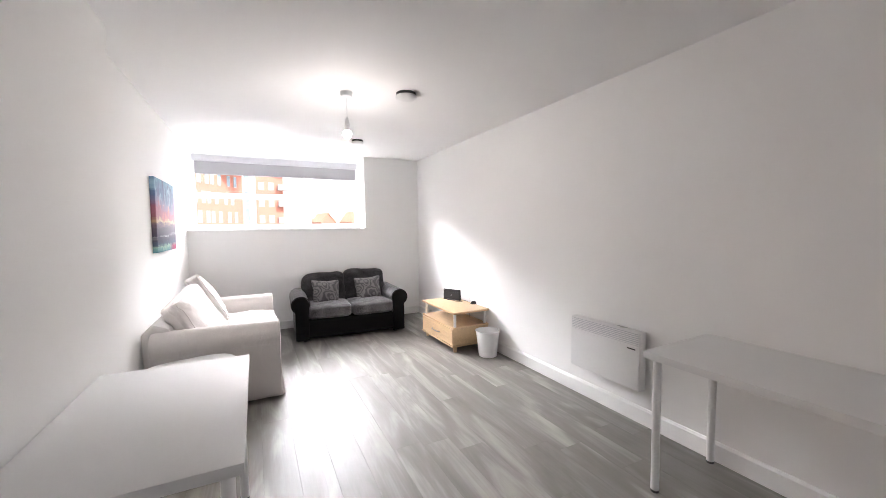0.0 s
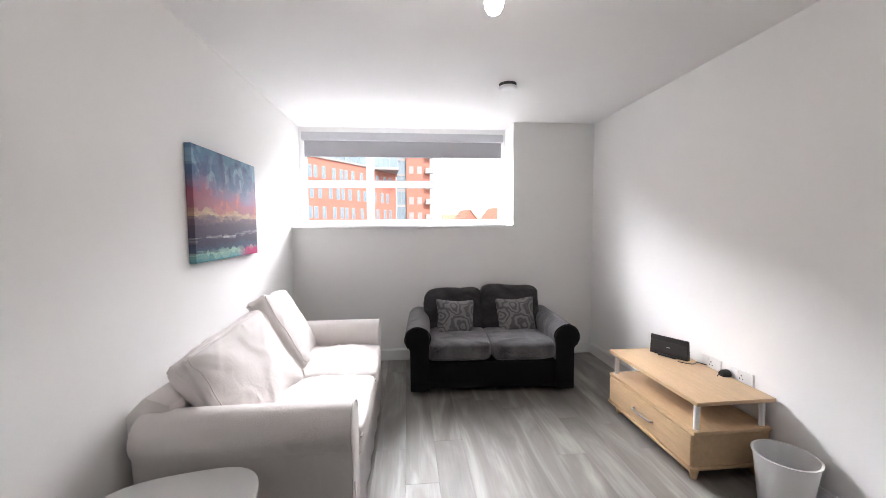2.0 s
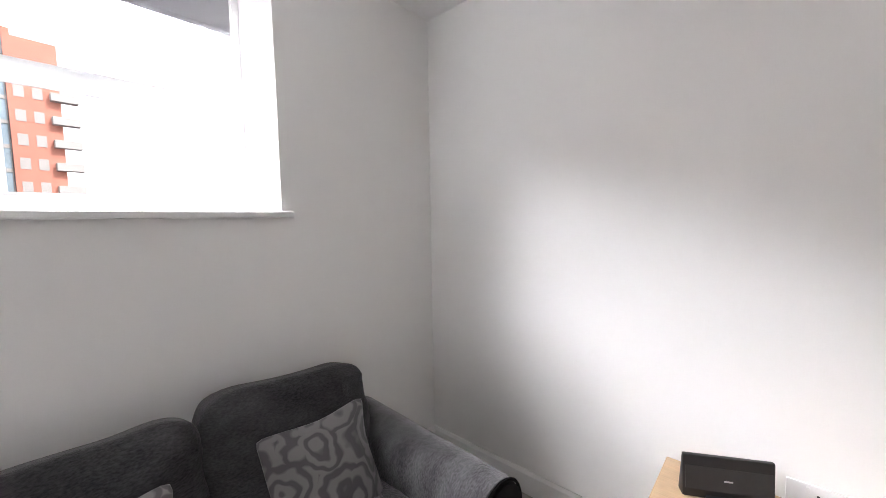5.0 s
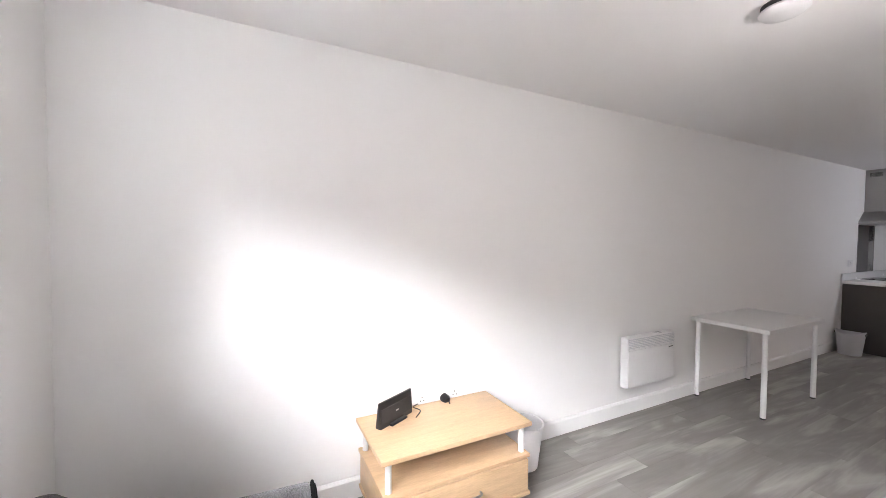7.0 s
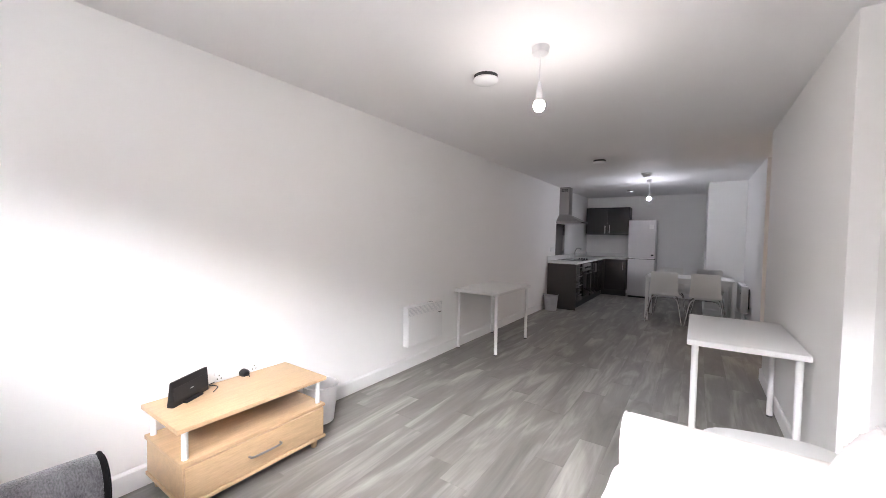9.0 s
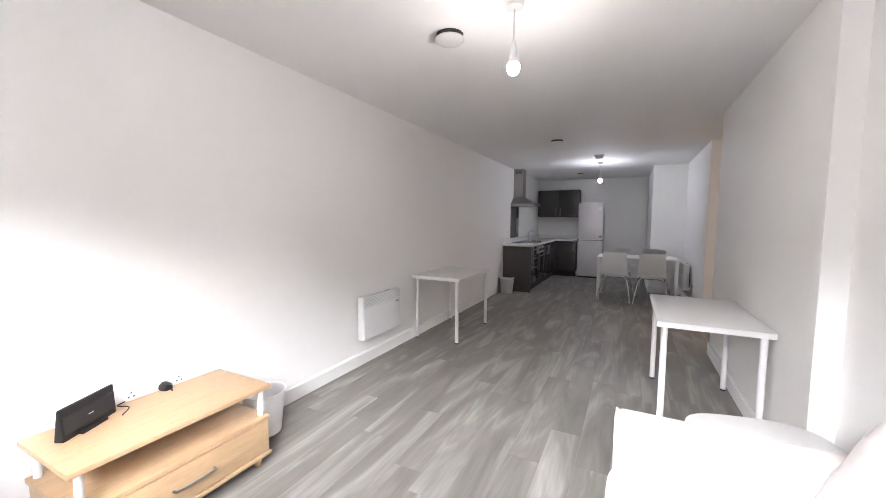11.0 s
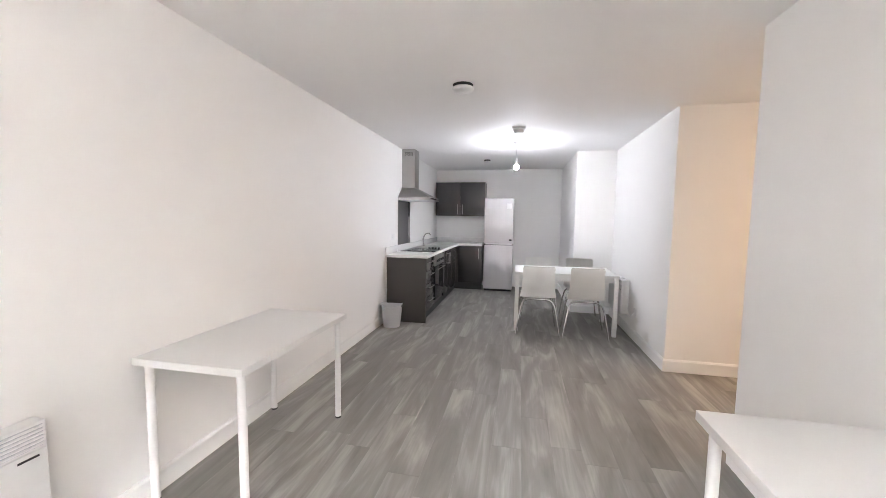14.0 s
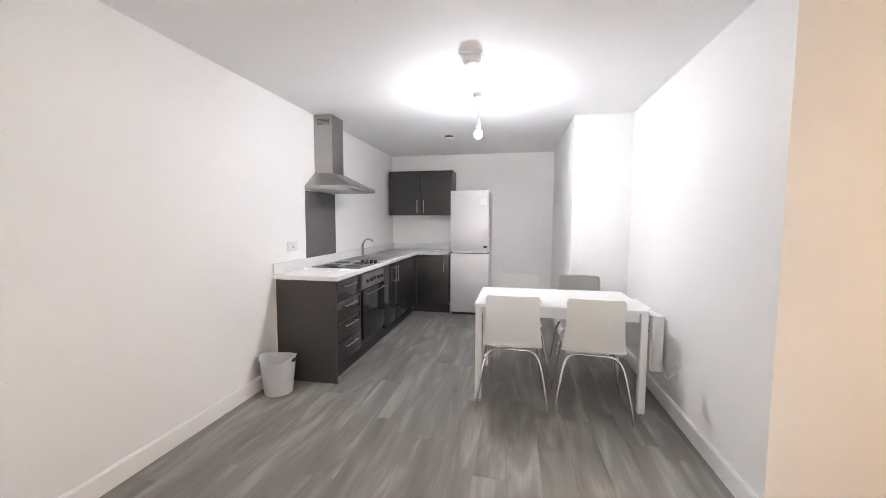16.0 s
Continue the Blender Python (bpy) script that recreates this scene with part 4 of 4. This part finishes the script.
part("body", box(-1.045, UX + 0.02, BACK + 0.01, FRONT - 0.02, 0.14, 0.868), UNIT_SIDE, u, smooth=False)
part("plinth", box(-1.045, UX + 0.07, FRONT - 0.075, FRONT - 0.06, 0, 0.14), PLINTH, u, smooth=False)
f = part("door", box(-1.04, UX - 0.02, FRONT - 0.018, FRONT, 0.145, 0.862, 0.002), UNIT, u)
bar_handle((-0.98, FRONT, 0.62), (-0.98, FRONT, 0.82), f, (0, 0.028, 0))
wt = thing("worktop", pose(0, 0, 0), "white L-shaped laminate worktop with a low upstand", "worktop")
part("slab", prism([(-0.003, UY + 0.02), (UX - 0.025, UY + 0.02), (UX - 0.025, FRONT + 0.02), (-1.05, FRONT + 0.02), (-1.05, BACK + 0.003), (-0.003, BACK + 0.003)], "z", 0.87, 0.908, 0.004), WORKTOP, wt)
part("upstand", box(-0.018, -0.003, BACK + 0.02, UY + 0.02, 0.909, 1.0, 0.002), WORKTOP, wt)
part("upstand", box(-1.05, -0.019, BACK + 0.003, BACK + 0.018, 0.909, 1.0, 0.002), WORKTOP, wt)
hob = thing("hob", pose(-0.30, -8.45, 0.908), "black glass electric hob with four black knobs", "hob")
part("glass", box(-0.25, 0.25, -0.29, 0.29, 0, 0.008, 0.003), BLACK_GLASS, hob)
for x, y, rad in ((-0.10, 0.12, 0.075), (0.12, 0.12, 0.09), (0.12, -0.12, 0.075), (-0.10, -0.10, 0.09)):
    part("ring", lathe([(rad, 0.008), (rad, 0.0086)], 32), BLACK_MATT, hob, "dull cooking zone", at=pose(x, y, 0))
for k in range(4):
    part("knob", lathe([(0.019, 0.008), (0.017, 0.03)], 18), BLACK, hob, at=pose(-0.20 + 0.05 * k, -0.255, 0))
sk = thing("sink", pose(-0.29, -9.35, 0.908), "stainless steel inset sink with a drainer", "sink")
bm = bmesh.new()
box(-0.24, 0.24, -0.43, -0.40, 0, 0.006, 0.002, bm)
box(-0.24, 0.24, 0.40, 0.43, 0, 0.006, 0.002, bm)
box(-0.24, -0.20, -0.40, 0.40, 0, 0.006, 0.002, bm)
box(0.20, 0.24, -0.40, 0.40, 0, 0.006, 0.002, bm)
part("rim", bm, STEEL, sk)
part("bowl", box(-0.20, 0.20, -0.40, 0.02, 0.0005, 0.002), STEEL, sk)
for k in range(8):
    part("drainer_rib", box(-0.18 + k * 0.05, -0.17 + k * 0.05, 0.06, 0.38, 0.001, 0.005, 0.001), STEEL, sk)
part("drainer", box(-0.20, 0.20, 0.03, 0.40, 0.0, 0.0015), STEEL, sk)
tp = thing("mixer_tap", pose(-0.09, -9.30, 0.914), "chrome kitchen mixer tap with an arched spout", "tap")
part("body", lathe([(0.026, 0), (0.026, 0.012), (0.019, 0.02), (0.019, 0.11), (0.022, 0.13)], 20), CHROME, tp)
part("spout", tube(arc([(0, 0, 0.10), (-0.015, 0, 0.17), (-0.05, 0, 0.215), (-0.10, 0, 0.22), (-0.14, 0, 0.195)]), 0.011, 12), CHROME, tp)
part("lever", tube([(0, 0, 0.13), (-0.02, 0.06, 0.17)], 0.007, 8), CHROME, tp)

hd = thing("cooker_hood", pose(0, -8.45, 0), "brushed steel chimney cooker hood on the wall", "cooker hood")
part("chimney", box(-0.20, -0.002, -0.13, 0.11, 1.80, TOP - 0.002, 0.003), STEEL, hd)
bm = bmesh.new()
low = [bm.verts.new(p) for p in ((-0.48, -0.30, 1.70), (-0.002, -0.30, 1.70), (-0.002, 0.30, 1.70), (-0.48, 0.30, 1.70))]
high = [bm.verts.new(p) for p in ((-0.21, -0.14, 1.84), (-0.002, -0.14, 1.84), (-0.002, 0.12, 1.84), (-0.21, 0.12, 1.84))]
bm.faces.new(low)
bm.faces.new(high[::-1])
for k in range(4):
    bm.faces.new((low[k], high[k], high[(k + 1) % 4], low[(k + 1) % 4]))
part("canopy", bm, STEEL, hd)
part("front_rail", box(-0.485, -0.002, -0.30, 0.30, 1.665, 1.699, 0.002), STEEL, hd)
part("filter", box(-0.44, -0.04, -0.26, 0.26, 1.658, 1.664), PLASTIC_GREY, hd, "grey mesh grease filter")
part("vent_plate", box(-0.165, -0.045, 0.1095, 0.1115, TOP - 0.10, TOP - 0.045, 0.001), PLINTH, hd, "dark grille plate")
for k in range(4):
    part("vent_louvre", box(-0.16, -0.05, 0.1115, 0.114, TOP - 0.096 + k * 0.0125, TOP - 0.091 + k * 0.0125), STEEL, hd)
# thin chrome strip puts the highlight on the rail's lit front edge
part("edge_highlight", box(-0.4865, -0.4852, -0.29, 0.29, 1.672, 1.692), CHROME, hd, "bright strip for the highlight on the front edge")
spg = thing("splashback", pose(-0.002, -8.45, 1.0), "dark grey glass splashback behind the hob", "splashback")
part("panel", box(-0.008, 0, -0.30, 0.30, 0.001, 0.655, 0.002), GLASS_GREY, spg)
s2 = socket(pose(0, -7.92, 1.13), "white plastic wall socket above the worktop", 1)


def wall_unit(x0, x1, flip):
    u = thing("wall_cabinet", pose(0, BACK, 0), "high-gloss anthracite wall cabinet with a bar handle", "cabinet", "kitchen wall cabinets")
    part("body", box(x0 + 0.001, x1 - 0.001, 0.002, 0.31, 1.46, 2.13), UNIT_SIDE, u, smooth=False)
    f = part("door", box(x0 + 0.002, x1 - 0.002, 0.311, 0.33, 1.457, 2.133, 0.002), UNIT, u)
    x = x1 - 0.05 if flip else x0 + 0.05
    bar_handle((x, 0.33, 1.49), (x, 0.33, 1.69), f, (0, 0.028, 0))


wall_unit(-1.06, -0.56, True)
wall_unit(-0.56, -0.05, False)
fr = thing("fridge_freezer", pose(-1.36, BACK + 0.03, 0), "tall silver fridge freezer beside the worktop", "fridge")
part("body", box(-0.275, 0.275, 0, 0.56, 0.04, 1.80, 0.006), FRIDGE, fr)
part("plinth", box(-0.26, 0.26, 0.02, 0.54, 0.0, 0.04), BLACK, fr)
for a, b in ((0.05, 0.905), (0.925, 1.80)):
    d = part("door", box(-0.275, 0.275, 0.565, 0.62, a, b, 0.01), FRIDGE, fr)
part("handle_recess", box(-0.275, 0.275, 0.575, 0.615, 0.900, 0.93), BLACK_MATT, fr, "dark gap between the doors")
part("handle_strip", box(-0.26, 0.24, 0.615, 0.632, 0.915, 0.935, 0.003), PLASTIC, fr, "pale grip strip")
part("label", box(-0.24, -0.15, 0.619, 0.6215, 1.60, 1.70), PLASTIC, fr, "pale energy label")
part("label", box(-0.25, -0.20, 0.619, 0.6215, 0.99, 1.02), BLACK_MATT, fr, "small dark badge")
paper_bin(pose(-0.165, -7.44, 0, 0, 0, 5), 0.135, 0.105, 0.27, PLASTIC_GREY, "pale grey plastic waste bin with grip holes", True)

dt = thing("dining_table", pose(-2.32, -7.99, 0), "white rectangular dining table with square legs", "table")
part("tabletop", box(-0.61, 0.61, -0.37, 0.37, 0.722, 0.745, 0.003), TABLE_WHITE, dt)
for y in (-0.335, 0.335):
    part("apron", box(-0.55, 0.55, y - 0.009, y + 0.009, 0.655, 0.722), TABLE_WHITE, dt)
for x in (-0.55, 0.55):
    part("apron", box(x - 0.009, x + 0.009, -0.31, 0.31, 0.655, 0.722), TABLE_WHITE, dt)
for x in (-0.58, 0.58):
    for y in (-0.34, 0.34):
        part("leg", box(x - 0.024, x + 0.024, y - 0.024, y + 0.024, 0, 0.721, 0.003), TABLE_WHITE, dt)


def dining_chair(m):
    """A moulded one-piece shell on bent chrome legs; it faces local -y."""
    c = thing("dining_chair", m, "ivory moulded shell dining chair on bent chrome legs", "chair", "chairs round the dining table")
    line = arc([(0, -0.24, 0.438), (0, -0.20, 0.452), (0, 0, 0.440), (0, 0.13, 0.442), (0, 0.185, 0.475), (0, 0.205, 0.56), (0, 0.235, 0.72), (0, 0.255, 0.845)], 5)
    bm = bmesh.new()
    rows = []
    for k, p in enumerate(line):
        s = k / (len(line) - 1)
        half = 0.205 - 0.012 * math.sin(s * 9) - 0.008 * s
        if k in (0, len(line) - 1):
            half -= 0.018
        rows.append([bm.verts.new((half * q, p.y + (0.016 * q * q * (-1 if s > 0.5 else 0)), p.z + (0.012 * q * q if s <= 0.5 else 0))) for q in (-1, -0.75, -0.4, 0, 0.4, 0.75, 1)])
    for a, b in zip(rows, rows[1:]):
        for q in range(6):
            bm.faces.new((a[q], a[q + 1], b[q + 1], b[q]))
    bmesh.ops.solidify(bm, geom=bm.faces[:], thickness=0.011)
    part("shell", bm, CHAIR, c)
    for s in (-1, 1):
        part("leg_frame", tube(arc([(s * 0.255, -0.22, 0.006), (s * 0.225, -0.205, 0.2), (s * 0.19, -0.185, 0.38), (s * 0.13, -0.16, 0.424), (0, -0.15, 0.428)], 6), 0.0095, 10), CHROME, c, "bent chrome front leg")
        part("leg_frame", tube(arc([(s * 0.255, 0.245, 0.006), (s * 0.225, 0.215, 0.2), (s * 0.19, 0.175, 0.37), (s * 0.13, 0.13, 0.418), (0, 0.12, 0.422)], 6), 0.0095, 10), CHROME, c, "bent chrome back leg")
    return c


ch = dining_chair(pose(-1.99, -7.70, 0, 0, 0, 1))
copy_thing(ch, pose(-2.555, -7.69, 0, 0, 0, -3))
copy_thing(ch, pose(-2.045, -8.36, 0, 0, 0, 181))
copy_thing(ch, pose(-2.61, -8.38, 0, 0, 0, 178))

# ---- floor planks ----
PW, PL, GAP = 0.18, 1.22, 0.0005
shapes = {}
rng = random.Random(4)


def plank(x0, x1, y0, y1):
    w, d = round(x1 - x0 - GAP, 4), round(y1 - y0 - GAP, 4)
    if w < 0.01 or d < 0.01:
        return
    if (w, d) not in shapes:
        mesh = bpy.data.meshes.new("plank")
        bm = bmesh.new()
        c = 0.0006
        lo = [bm.verts.new((sx * w / 2, sy * d / 2, -0.006)) for sx, sy in ((-1, -1), (1, -1), (1, 1), (-1, 1))]
        up = [bm.verts.new((sx * w / 2, sy * d / 2, -0.0006)) for sx, sy in ((-1, -1), (1, -1), (1, 1), (-1, 1))]
        hi = [bm.verts.new((sx * (w / 2 - c), sy * (d / 2 - c), 0)) for sx, sy in ((-1, -1), (1, -1), (1, 1), (-1, 1))]
        bm.faces.new(hi)
        for a, b in ((lo, up), (up, hi)):
            for k in range(4):
                bm.faces.new((a[k], a[(k + 1) % 4], b[(k + 1) % 4], b[k]))
        bm.to_mesh(mesh)
        bm.free()
        mesh.materials.append(PLANK)
        shapes[(w, d)] = mesh
    ob = new("plank", shapes[(w, d)])
    ob.parent = FLOOR
    ob.location = ((x0 + x1) / 2, (y0 + y1) / 2, 0)


col = 0
x = 0.0
while x > -5.6:
    x1, x0 = x, max(x - PW, -6.4)
    y = -(rng.random() * PL) + PL
    north = 0 if x1 > WEST else HALL_N
    while y > BACK:
        a, b = max(y - PL, BACK), min(y, north)
        if x1 < KWEST + 0.01:
            a = max(a, HALL_S)
        if b > a:
            plank(x0, x1, a, b)
        y -= PL
    x -= PW
